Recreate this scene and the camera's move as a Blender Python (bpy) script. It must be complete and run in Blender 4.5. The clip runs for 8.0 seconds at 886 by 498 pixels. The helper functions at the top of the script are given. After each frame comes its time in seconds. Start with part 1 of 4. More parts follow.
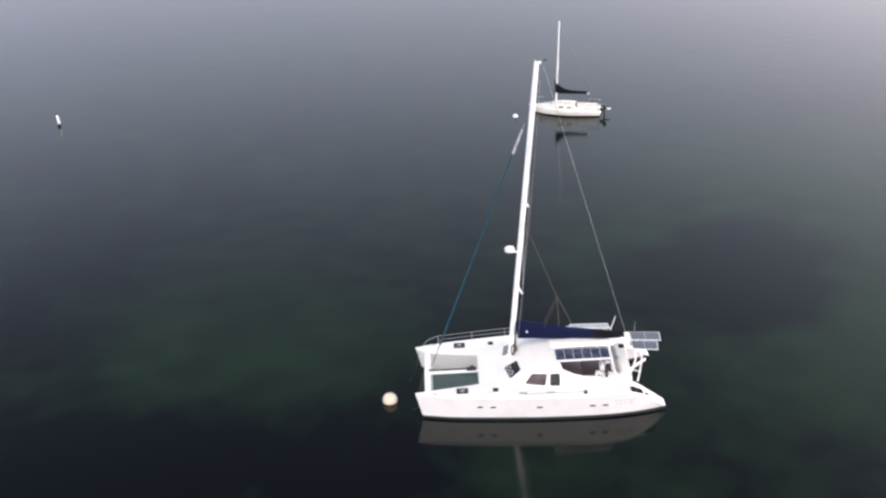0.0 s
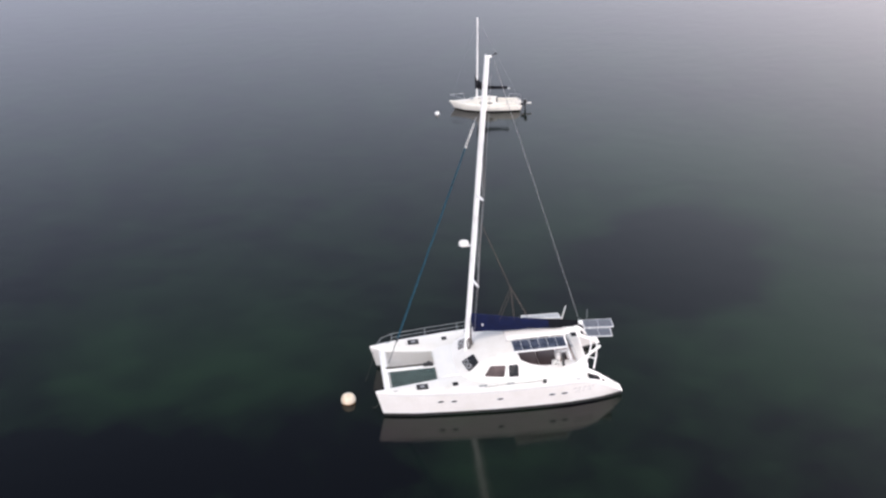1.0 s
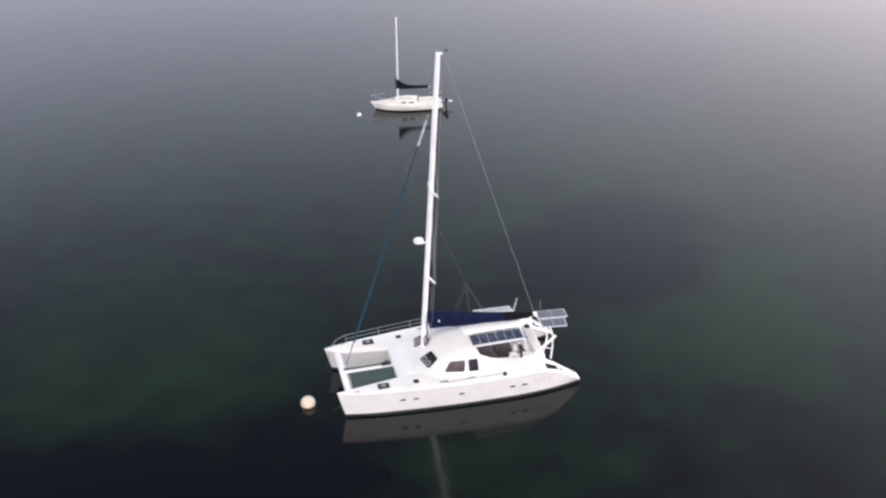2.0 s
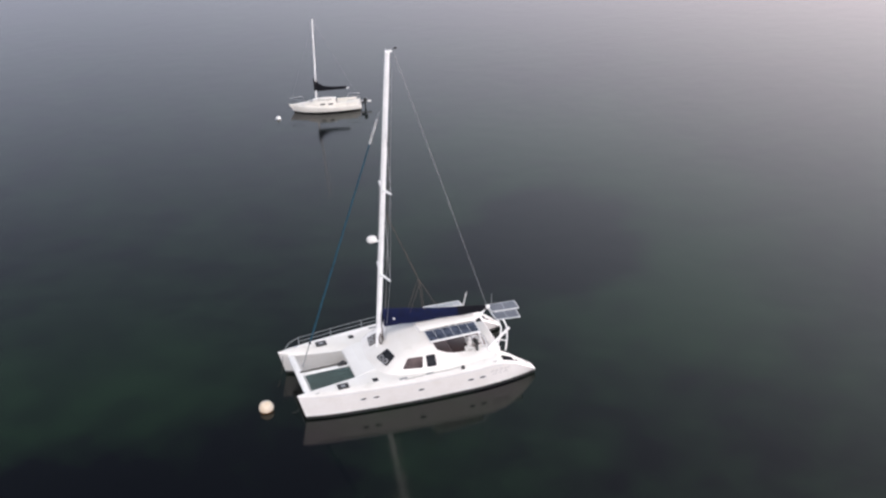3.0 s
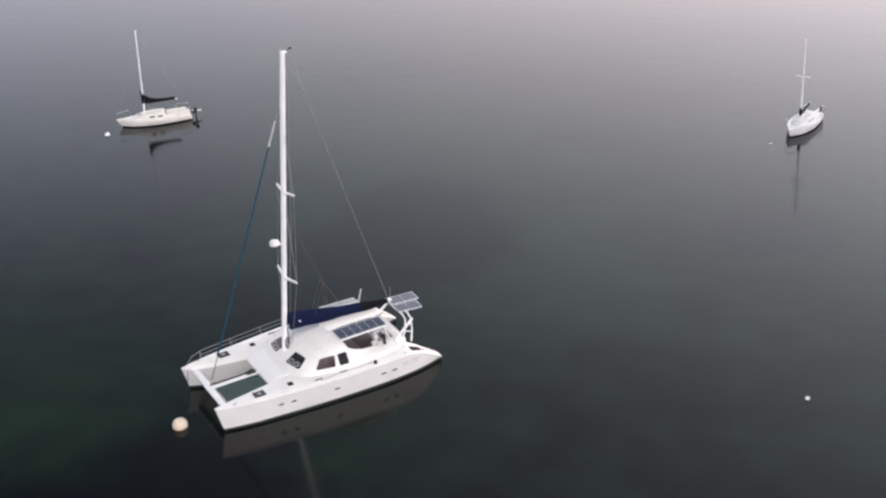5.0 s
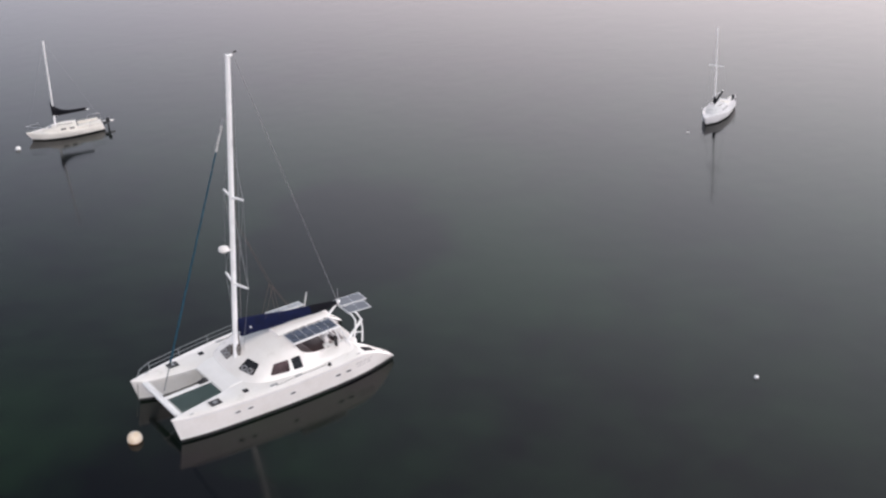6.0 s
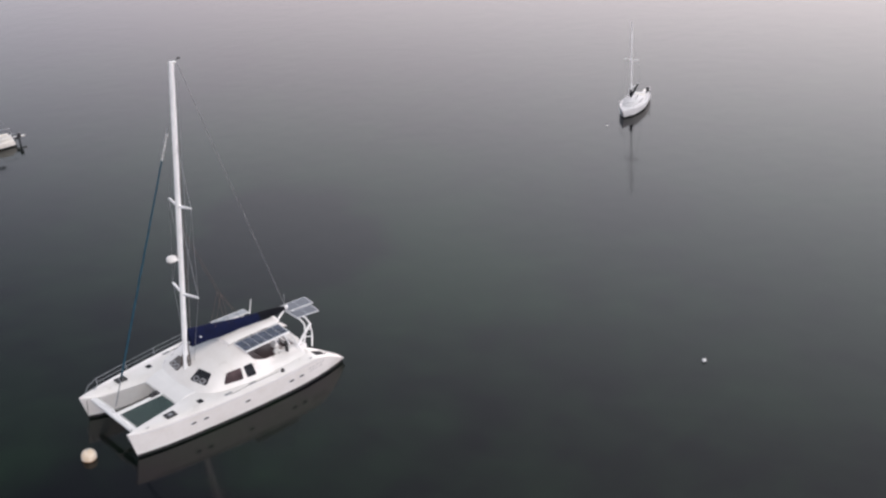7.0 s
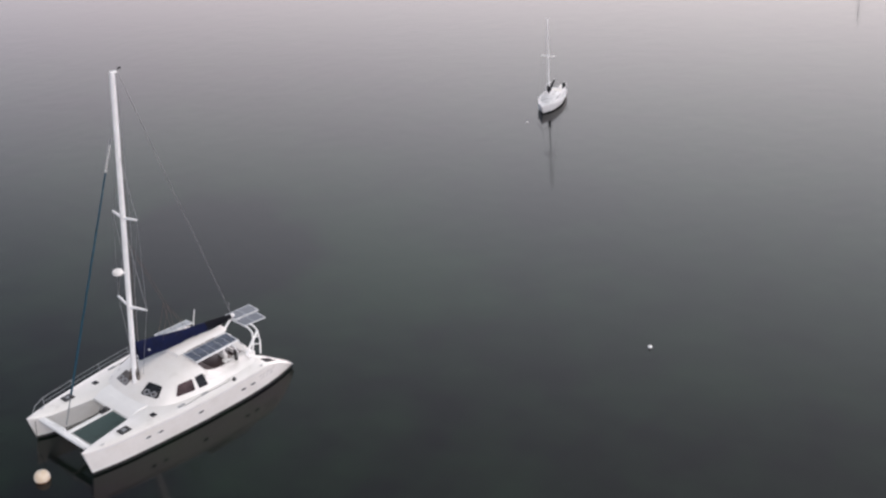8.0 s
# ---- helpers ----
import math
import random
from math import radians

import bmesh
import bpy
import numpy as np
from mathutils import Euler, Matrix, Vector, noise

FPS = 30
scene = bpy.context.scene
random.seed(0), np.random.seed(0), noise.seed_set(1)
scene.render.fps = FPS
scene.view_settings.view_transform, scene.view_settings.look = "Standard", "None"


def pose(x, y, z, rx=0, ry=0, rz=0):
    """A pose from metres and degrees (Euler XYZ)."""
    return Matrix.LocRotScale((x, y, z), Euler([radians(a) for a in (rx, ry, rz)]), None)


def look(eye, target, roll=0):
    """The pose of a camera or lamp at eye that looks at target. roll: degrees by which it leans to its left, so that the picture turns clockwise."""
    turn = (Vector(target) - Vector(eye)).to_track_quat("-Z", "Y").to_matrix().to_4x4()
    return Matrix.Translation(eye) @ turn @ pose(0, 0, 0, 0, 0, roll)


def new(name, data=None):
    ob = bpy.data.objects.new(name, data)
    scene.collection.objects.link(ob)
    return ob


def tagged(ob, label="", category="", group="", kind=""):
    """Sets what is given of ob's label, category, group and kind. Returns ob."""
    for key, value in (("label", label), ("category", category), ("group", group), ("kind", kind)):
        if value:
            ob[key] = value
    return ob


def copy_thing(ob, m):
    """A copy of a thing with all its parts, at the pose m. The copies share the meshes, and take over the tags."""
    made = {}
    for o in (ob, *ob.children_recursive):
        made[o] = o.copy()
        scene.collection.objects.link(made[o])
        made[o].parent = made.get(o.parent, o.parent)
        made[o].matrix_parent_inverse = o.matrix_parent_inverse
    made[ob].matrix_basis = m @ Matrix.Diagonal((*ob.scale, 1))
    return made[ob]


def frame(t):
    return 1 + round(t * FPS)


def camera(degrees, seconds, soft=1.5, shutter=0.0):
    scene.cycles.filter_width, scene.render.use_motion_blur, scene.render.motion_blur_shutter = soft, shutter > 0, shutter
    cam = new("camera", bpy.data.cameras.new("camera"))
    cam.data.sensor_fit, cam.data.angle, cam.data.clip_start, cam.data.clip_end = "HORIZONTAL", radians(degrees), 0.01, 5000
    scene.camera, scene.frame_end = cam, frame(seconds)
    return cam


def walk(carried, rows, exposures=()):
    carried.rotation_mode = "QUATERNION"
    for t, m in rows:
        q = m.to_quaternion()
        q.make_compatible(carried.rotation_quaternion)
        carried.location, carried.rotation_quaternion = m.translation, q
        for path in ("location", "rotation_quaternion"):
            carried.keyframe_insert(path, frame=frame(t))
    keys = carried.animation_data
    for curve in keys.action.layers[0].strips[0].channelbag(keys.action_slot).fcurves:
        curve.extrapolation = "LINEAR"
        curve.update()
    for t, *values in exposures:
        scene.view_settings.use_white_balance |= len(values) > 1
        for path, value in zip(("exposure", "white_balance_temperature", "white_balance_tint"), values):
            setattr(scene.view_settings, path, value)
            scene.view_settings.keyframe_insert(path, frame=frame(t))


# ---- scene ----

# ================= camera =================
cam = camera(36.80, 8.0, soft=2.4)
# seconds, x, y, z, heading clockwise from +y, tilt down, roll
PATH = [
    (0.0, -1.990, -59.098, 36.018, 3.746, 25.210, -3.117),
    (0.5, -3.703, -59.040, 36.008, 6.462, 25.309, -3.179),
    (1.0, -5.428, -58.901, 36.010, 9.216, 25.411, -3.290),
    (1.5, -7.170, -58.677, 36.023, 11.955, 25.497, -3.432),
    (3.0, -12.443, -57.514, 36.106, 20.413, 25.833, -3.740),
    (3.5, -14.233, -56.940, 36.160, 23.314, 25.983, -3.768),
    (4.0, -16.018, -56.263, 36.225, 26.270, 26.136, -3.800),
    (4.5, -17.763, -55.480, 36.283, 29.273, 26.262, -3.855),
    (6.0, -22.470, -52.579, 36.294, 38.164, 26.591, -3.831),
    (6.5, -23.851, -51.549, 36.290, 41.030, 26.657, -3.834),
    (7.0, -25.146, -50.511, 36.303, 43.871, 26.720, -3.884),
    (7.5, -26.341, -49.474, 36.340, 46.647, 26.801, -3.946),
    (8.0, -27.430, -48.440, 36.404, 49.382, 26.894, -4.054),
]


def gaze(x, y, z, heading, down, roll):
    h, d = radians(heading), radians(down)
    way = Vector((math.sin(h) * math.cos(d), math.cos(h) * math.cos(d), -math.sin(d)))
    eye = Vector((x, y, z))
    return look(eye, eye + way, roll)


walk(cam, [(row[0], gaze(*row[1:])) for row in PATH], [(0.0, 0.82), (1.5, 0.69), (3.0, 0.55), (4.5, 0.45), (6.0, 0.33), (8.0, 0.22)])

# ================= sky and sun =================
SUN_FROM = Vector((-0.44, -0.55, 0.78)).normalized()
world = bpy.data.worlds.new("hazy_sky")
scene.world = world
world.use_nodes = True
wt = world.node_tree
wt.nodes.clear()


def wnode(kind, **values):
    n = wt.nodes.new(kind)
    for key, value in values.items():
        n.inputs[key].default_value = value
    return n


coord = wnode("ShaderNodeTexCoord")
split = wnode("ShaderNodeSeparateXYZ")
wt.links.new(coord.outputs["Generated"], split.inputs[0])
# bright haze low down, darker overhead; the glow reaches higher on its own side
def height_curve(steps):
    n = wt.nodes.new("ShaderNodeValToRGB")
    n.color_ramp.interpolation = "B_SPLINE"
    els = n.color_ramp.elements
    els[0].position, els[1].position = steps[0][0], steps[-1][0]
    for p, g in steps[1:-1]:
        els.new(p)
    for e, (p, g) in zip(els, steps):
        warm = max(0.0, min(1.0, (0.46 - p) / 0.26))
        tint = [a * warm + b * (1 - warm) for a, b in zip((1.076, 0.981, 0.967), (0.922, 1.086, 1.145))]
        e.color = (*[min(g * 0.94 * c, 1.0) for c in tint], 1)
    wt.links.new(split.outputs["Z"], n.inputs[0])
    return n


dim_side = height_curve([(0.0, 1.00), (0.185, 0.93), (0.305, 0.575), (0.43, 0.160), (0.57, 0.050), (1.0, 0.055)])
glow_side = height_curve([(0.0, 1.00), (0.19, 0.93), (0.31, 0.66), (0.44, 0.43), (0.58, 0.24), (1.0, 0.10)])
# the dawn glow lies to one side
side = wnode("ShaderNodeVectorMath")
side.operation = "DOT_PRODUCT"
side.inputs[1].default_value = (0.985, -0.17, 0.0)
wt.links.new(coord.outputs["Generated"], side.inputs[0])
turn = wt.nodes.new("ShaderNodeValToRGB")
turn.color_ramp.interpolation = "B_SPLINE"
GLOW = [
    (0.0, (0.448, 0.500, 0.640)), (0.33, (0.468, 0.520, 0.650)), (0.47, (0.540, 0.595, 0.720)), (0.56, (0.751, 0.800, 0.934)), (0.65, (1.070, 1.060, 1.178)),
    (0.73, (1.430, 1.336, 1.420)), (0.81, (1.792, 1.693, 1.774)), (0.89, (2.194, 2.053, 2.096)), (1.0, (2.194, 2.053, 2.096)),
]
PEAK = 2.5
tl = turn.color_ramp.elements
tl[0].position, tl[0].color = GLOW[0][0], (*[c / PEAK for c in GLOW[0][1]], 1)
tl[1].position, tl[1].color = GLOW[-1][0], (*[c / PEAK for c in GLOW[-1][1]], 1)
for q, g in GLOW[1:-1]:
    e = tl.new(q)
    e.color = (*[c / PEAK for c in g], 1)
lift = wt.nodes.new("ShaderNodeMapRange")
lift.inputs["From Min"].default_value, lift.inputs["From Max"].default_value = -1.0, 1.0
wt.links.new(side.outputs["Value"], lift.inputs["Value"])
wt.links.new(lift.outputs[0], turn.inputs[0])
blend = wt.nodes.new("ShaderNodeMix")
blend.data_type, blend.blend_type = "RGBA", "MULTIPLY"
blend.inputs["Factor"].default_value = 1.0
reach = wt.nodes.new("ShaderNodeMix")
reach.data_type = "RGBA"
far_side = wt.nodes.new("ShaderNodeMapRange")
far_side.interpolation_type = "SMOOTHSTEP"
far_side.inputs["From Min"].default_value, far_side.inputs["From Max"].default_value = 0.50, 0.85
wt.links.new(lift.outputs[0], far_side.inputs["Value"])
wt.links.new(far_side.outputs[0], reach.inputs["Factor"])
wt.links.new(dim_side.outputs[0], reach.inputs["A"])
wt.links.new(glow_side.outputs[0], reach.inputs["B"])
wt.links.new(reach.outputs["Result"], blend.inputs["A"])
wt.links.new(turn.outputs[0], blend.inputs["B"])
haze = wnode("ShaderNodeBackground", Strength=2.10 * PEAK)
wt.links.new(blend.outputs["Result"], haze.inputs["Color"])
sky = wt.nodes.new("ShaderNodeTexSky")
sky.sky_type = "NISHITA"
sky.sun_disc = False
sky.sun_elevation = math.asin(SUN_FROM.z)
sky.sun_rotation = math.atan2(SUN_FROM.x, SUN_FROM.y)
clear = wnode("ShaderNodeBackground", Strength=0.0082)
wt.links.new(sky.outputs[0], clear.inputs["Color"])
both = wt.nodes.new("ShaderNodeAddShader")
wt.links.new(haze.outputs[0], both.inputs[0])
wt.links.new(clear.outputs[0], both.inputs[1])
out = wt.nodes.new("ShaderNodeOutputWorld")
wt.links.new(both.outputs[0], out.inputs["Surface"])

sun_data = bpy.data.lights.new("sun", "SUN")
sun_data.energy, sun_data.angle, sun_data.color = 1.58, radians(40), (1.0, 0.915, 0.87)
sun = new("sun", sun_data)
sun.matrix_world = look(SUN_FROM * 100, (0, 0, 0))


# ================= materials =================
def material(name, color, rough=0.5, metal=0.0, vary=0.12, scale=3.0, bump=0.0, bump_scale=40.0, spread=None, coat=0.0, ior=None):
    """A node material whose colour wanders between two tones at two scales."""
    m = bpy.data.materials.new(name)
    m.use_nodes = True
    t = m.node_tree
    p = t.nodes["Principled BSDF"]
    p.inputs["Metallic"].default_value = metal
    p.inputs["Roughness"].default_value = rough
    p.inputs["Coat Weight"].default_value = coat
    p.inputs["Specular IOR Level"].default_value = 0.15 if rough >= 0.75 else 0.5
    if ior:
        p.inputs["IOR"].default_value = ior
    tc = t.nodes.new("ShaderNodeTexCoord")
    n1, n2 = t.nodes.new("ShaderNodeTexNoise"), t.nodes.new("ShaderNodeTexNoise")
    n1.inputs["Scale"].default_value, n1.inputs["Detail"].default_value = scale, 6
    n2.inputs["Scale"].default_value, n2.inputs["Detail"].default_value = scale * 9, 3
    for n in (n1, n2):
        t.links.new(tc.outputs["Object"], n.inputs["Vector"])
    add = t.nodes.new("ShaderNodeMath")
    add.operation = "MULTIPLY_ADD"
    add.inputs[1].default_value = 0.35
    t.links.new(n2.outputs["Fac"], add.inputs[0])
    t.links.new(n1.outputs["Fac"], add.inputs[2])
    ramp = t.nodes.new("ShaderNodeValToRGB")
    other = spread or tuple(c * (1 - vary) for c in color)
    ramp.color_ramp.elements[0].position, ramp.color_ramp.elements[0].color = 0.5, (*other, 1)
    ramp.color_ramp.elements[1].position, ramp.color_ramp.elements[1].color = 0.82, (*color, 1)
    t.links.new(add.outputs[0], ramp.inputs[0])
    t.links.new(ramp.outputs[0], p.inputs["Base Color"])
    rr = t.nodes.new("ShaderNodeMapRange")
    rr.inputs["To Min"].default_value, rr.inputs["To Max"].default_value = max(rough - 0.06, 0.02), min(rough + 0.1, 1)
    t.links.new(n1.outputs["Fac"], rr.inputs["Value"])
    t.links.new(rr.outputs[0], p.inputs["Roughness"])
    if bump:
        n3 = t.nodes.new("ShaderNodeTexNoise")
        n3.inputs["Scale"].default_value, n3.inputs["Detail"].default_value = bump_scale, 4
        t.links.new(tc.outputs["Object"], n3.inputs["Vector"])
        b = t.nodes.new("ShaderNodeBump")
        b.inputs["Strength"].default_value, b.inputs["Distance"].default_value = bump, 0.02
        t.links.new(n3.outputs["Fac"], b.inputs["Height"])
        t.links.new(b.outputs[0], p.inputs["Normal"])
    return m


GELCOAT = material("white_gelcoat", (0.83, 0.81, 0.79), 0.28, spread=(0.77, 0.745, 0.715), scale=0.9, bump=0.03, bump_scale=6)
NONSKID = material("white_nonskid_deck", (0.85, 0.84, 0.83), 0.5, vary=0.04, scale=1.6, bump=0.04, bump_scale=60)
CREAM = material("aged_cream_gelcoat", (0.78, 0.75, 0.69), 0.35, vary=0.12, scale=1.5, bump=0.03, bump_scale=8)
ANTIFOUL = material("black_bottom_paint", (0.022, 0.022, 0.025), 0.7, spread=(0.012, 0.016, 0.012), scale=3, bump=0.2)
SPAR = material("white_painted_aluminium", (0.86, 0.86, 0.86), 0.35, vary=0.08, scale=2)
STEEL = material("stainless_steel", (0.50, 0.50, 0.51), 0.32, metal=1.0, vary=0.15, scale=12)
WIRE = material("steel_wire", (0.30, 0.31, 0.32), 0.45, metal=0.6, vary=0.2, scale=10)
ROPE = material("weathered_rope", (0.13, 0.10, 0.085), 0.9, vary=0.3, scale=25, bump=0.3, bump_scale=120)
SHEET = material("grey_braid_rope", (0.36, 0.35, 0.34), 0.9, vary=0.35, scale=9, bump=0.3, bump_scale=120)
WET_ROPE = material("wet_mooring_rope", (0.06, 0.055, 0.045), 0.7, vary=0.3, scale=25, bump=0.3, bump_scale=120)
NAVY = material("navy_canvas", (0.0045, 0.0085, 0.039), 0.8, vary=0.35, scale=2.5, bump=0.25, bump_scale=14)
BLACK_CLOTH = material("black_canvas", (0.006, 0.0065, 0.010), 0.85, vary=0.4, scale=3, bump=0.25, bump_scale=14)
BLUE_SAIL = material("blue_sunstrip_cloth", (0.017, 0.066, 0.100), 0.75, vary=0.3, scale=5, bump=0.25, bump_scale=20)
WHITE_CLOTH = material("white_sailcloth", (0.76, 0.76, 0.75), 0.8, vary=0.12, scale=4, bump=0.25, bump_scale=20)
TINTED = material("tinted_acrylic", (0.040, 0.029, 0.031), 0.10, spread=(0.095, 0.068, 0.072), scale=1.7, ior=1.2)
SMOKED = material("smoked_acrylic", (0.016, 0.018, 0.022), 0.12, spread=(0.035, 0.036, 0.04), scale=3, ior=1.2)
SOLE = material("worn_cockpit_sole", (0.36, 0.31, 0.29), 0.7, spread=(0.24, 0.20, 0.185), scale=2.5, bump=0.1, bump_scale=30)
PALE_HULL = material("chalky_grey_white_gelcoat", (0.66, 0.66, 0.67), 0.4, vary=0.10, scale=1.5, bump=0.03, bump_scale=8)
FROSTED = material("pale_acrylic", (0.30, 0.31, 0.33), 0.3, vary=0.3, scale=6)
# grey that paints pale reflections onto the front windows
PALE_SHEEN = material("painted_reflection_acrylic", (0.17, 0.155, 0.15), 0.22, vary=0.35, scale=4)
RUBBER = material("black_rubber", (0.02, 0.02, 0.022), 0.6, vary=0.3, scale=8)
CUSHION = material("brown_vinyl_cushion", (0.040, 0.018, 0.017), 0.6, spread=(0.026, 0.012, 0.012), scale=3, bump=0.15, bump_scale=12)
CELL = material("solar_cell", (0.022, 0.027, 0.050), 0.16, spread=(0.062, 0.072, 0.112), scale=3, coat=0.6)
CELL_PALE = material("pale_solar_cell", (0.11, 0.12, 0.15), 0.3, vary=0.2, scale=5, coat=0.4)
# pale tones stand for bright sky mirrored in the starboard panels
SKY_SHEEN = material("painted_sky_sheen_panel", (0.46, 0.48, 0.51), 0.35, spread=(0.24, 0.27, 0.31), scale=4)
ALLOY = material("anodised_frame", (0.66, 0.67, 0.69), 0.4, metal=0.0, vary=0.1, scale=6)
NETTING = material("green_net_cord", (0.125, 0.182, 0.182), 0.85, vary=0.25, scale=8)
GREY_TEXT = material("faded_grey_lettering", (0.70, 0.68, 0.67), 0.5, vary=0.15, scale=8)
BUOY_CREAM = material("weathered_cream_buoy", (0.82, 0.73, 0.62), 0.55, spread=(0.70, 0.56, 0.40), scale=2.2, bump=0.1, bump_scale=9)
BUOY_STAIN = material("orange_stained_buoy", (0.42, 0.18, 0.04), 0.7, spread=(0.22, 0.10, 0.03), scale=5, bump=0.2, bump_scale=15)
BUOY_WHITE = material("white_plastic_buoy", (0.80, 0.80, 0.80), 0.45, vary=0.12, scale=5)
SPAR_DARK = material("dark_weedy_pile", (0.03, 0.03, 0.03), 0.8, vary=0.4, scale=6, bump=0.3)
OUTBOARD = material("black_outboard_cowl", (0.02, 0.021, 0.023), 0.3, vary=0.3, scale=6)

# calm water: dark body with weed beds, clear gloss, barely a ripple
WATER = bpy.data.materials.new("calm_sea")
WATER.use_nodes = True
t = WATER.node_tree
p = t.nodes["Principled BSDF"]
p.inputs["IOR"].default_value = 1.333
p.inputs["Specular Tint"].default_value = (1.0, 0.88, 0.81, 1)
p.inputs["Roughness"].default_value = 0.105
tc = t.nodes.new("ShaderNodeTexCoord")
beds, mottle = t.nodes.new("ShaderNodeTexNoise"), t.nodes.new("ShaderNodeTexNoise")
beds.inputs["Scale"].default_value, beds.inputs["Detail"].default_value, beds.inputs["Distortion"].default_value = 0.06, 4, 0.5
mottle.inputs["Scale"].default_value, mottle.inputs["Detail"].default_value = 0.33, 8
for n in (beds, mottle):
    t.links.new(tc.outputs["Object"], n.inputs["Vector"])


def wmath(op, a, b):
    n = t.nodes.new("ShaderNodeMath")
    n.operation = op
    for k, v in enumerate((a, b)):
        if isinstance(v, (int, float)):
            n.inputs[k].default_value = v
        else:
            t.links.new(v, n.inputs[k])
    return n.outputs[0]


# ragged shoal shapes: a weed bed off the bows, a bare deep hole astern
stray = t.nodes.new("ShaderNodeVectorMath")
stray.operation = "MULTIPLY_ADD"
stray.inputs[1].default_value = (14, 14, 0)
t.links.new(beds.outputs["Color"], stray.inputs[0])
t.links.new(tc.outputs["Object"], stray.inputs[2])


def shoal(x, y, inner, outer, amount):
    d = t.nodes.new("ShaderNodeVectorMath")
    d.operation = "DISTANCE"
    d.inputs[1].default_value = (x + 7, y + 7, 0)
    t.links.new(stray.outputs[0], d.inputs[0])
    r = t.nodes.new("ShaderNodeMapRange")
    r.interpolation_type = "SMOOTHSTEP"
    r.inputs["From Min"].default_value, r.inputs["From Max"].default_value = inner, outer
    r.inputs["To Min"].default_value, r.inputs["To Max"].default_value = amount, 0.0
    t.links.new(d.outputs["Value"], r.inputs["Value"])
    return r.outputs[0]


depth = wmath("ADD", wmath("MULTIPLY", mottle.outputs["Fac"], 0.72), wmath("MULTIPLY", beds.outputs["Fac"], 0.60))
for x, y, inner, outer, amount in ((-9.5, 9.0, 3, 13, 0.175), (-3.5, 5.5, 1, 7, 0.12), (25, 24, 4, 18, 0.34), (24, 0.5, 2, 11, 0.30), (14, 1, 1, 8, 0.14), (31, 10, 2, 10, 0.24), (13, 16, 1, 8, 0.14)):
    depth = wmath("ADD", depth, shoal(x, y, inner, outer, amount))
for x, y, inner, outer, amount in ((20, 10.3, 3, 9, 0.46), (-15, -4, 3, 11, 0.26), (-3, -7, 2, 9, 0.18), (-22, 13, 4, 12, 0.14), (36, -4.5, 1, 7, 0.20)):
    depth = wmath("SUBTRACT", depth, shoal(x, y, inner, outer, amount))
ramp = t.nodes.new("ShaderNodeValToRGB")
ramp.color_ramp.elements[0].position, ramp.color_ramp.elements[0].color = 0.52, (0.0012, 0.0013, 0.0028, 1)
ramp.color_ramp.elements[1].position, ramp.color_ramp.elements[1].color = 1.02, (0.0070, 0.0175, 0.0088, 1)
t.links.new(depth, ramp.inputs[0])
t.links.new(ramp.outputs[0], p.inputs["Base Color"])
# long faint undulations, finer ripples and drifting cat's-paws
swell, rip, paws = [t.nodes.new("ShaderNodeTexNoise") for _ in range(3)]
for n, scale, detail in ((swell, 0.7, 2), (rip, 4.5, 3), (paws, 0.035, 4)):
    n.inputs["Scale"].default_value, n.inputs["Detail"].default_value = scale, detail
    t.links.new(tc.outputs["Object"], n.inputs["Vector"])
breeze = t.nodes.new("ShaderNodeMapRange")
breeze.inputs["From Min"].default_value, breeze.inputs["From Max"].default_value = 0.42, 0.68
breeze.inputs["To Min"].default_value, breeze.inputs["To Max"].default_value = 0.03, 0.14
t.links.new(paws.outputs["Fac"], breeze.inputs["Value"])
height = wmath("ADD", swell.outputs["Fac"], wmath("MULTIPLY", rip.outputs["Fac"], breeze.outputs[0]))
bump = t.nodes.new("ShaderNodeBump")
bump.inputs["Strength"].default_value, bump.inputs["Distance"].default_value = 0.25, 0.02
t.links.new(height, bump.inputs["Height"])
t.links.new(bump.outputs[0], p.inputs["Normal"])


# ================= mesh helpers =================
BEAM = 1.024  # the catamaran's beam over its drawn offsets


def part(name, bm, mat, parent=None, label="", smooth=False):
    me = bpy.data.meshes.new(name)
    bmesh.ops.recalc_face_normals(bm, faces=bm.faces)
    root = parent
    while root is not None and root.parent:
        root = root.parent
    if root is not None and root.name == "catamaran":
        for v in bm.verts:
            v.co.y *= BEAM
    if smooth:
        for f in bm.faces:
            f.smooth = True
        for e in bm.edges:
            if len(e.link_faces) == 2 and e.calc_face_angle(0) > 0.7:
                e.smooth = False
    bm.to_mesh(me)
    bm.free()
    me.materials.append(mat)
    ob = new(name, me)
    if parent:
        ob.parent = parent
    return tagged(ob, label)


def thing(name, label, category, group="", m=None):
    ob = new(name)
    ob.empty_display_size = 0.3
    if m is not None:
        ob.matrix_basis = m
    return tagged(ob, label, category, group)


def add_box(bm, lo, hi, bevel=0.0, m=None):
    """A box between two corners, its edges rounded."""
    r = bmesh.ops.create_cube(bm, size=1)
    vs = r["verts"]
    lo, hi = Vector(lo), Vector(hi)
    for q in vs:
        q.co = Vector((lo[i] + (q.co[i] + 0.5) * (hi[i] - lo[i]) for i in range(3)))
    es = list({e for q in vs for e in q.link_edges})
    if bevel:
        made = bmesh.ops.bevel(bm, geom=es, offset=bevel, segments=2, profile=0.5, affect="EDGES")
        vs = list({q for f in made["faces"] for q in f.verts} | {q for q in vs if q.is_valid})
    if m is not None:
        bmesh.ops.transform(bm, matrix=m, verts=vs)
    return bm


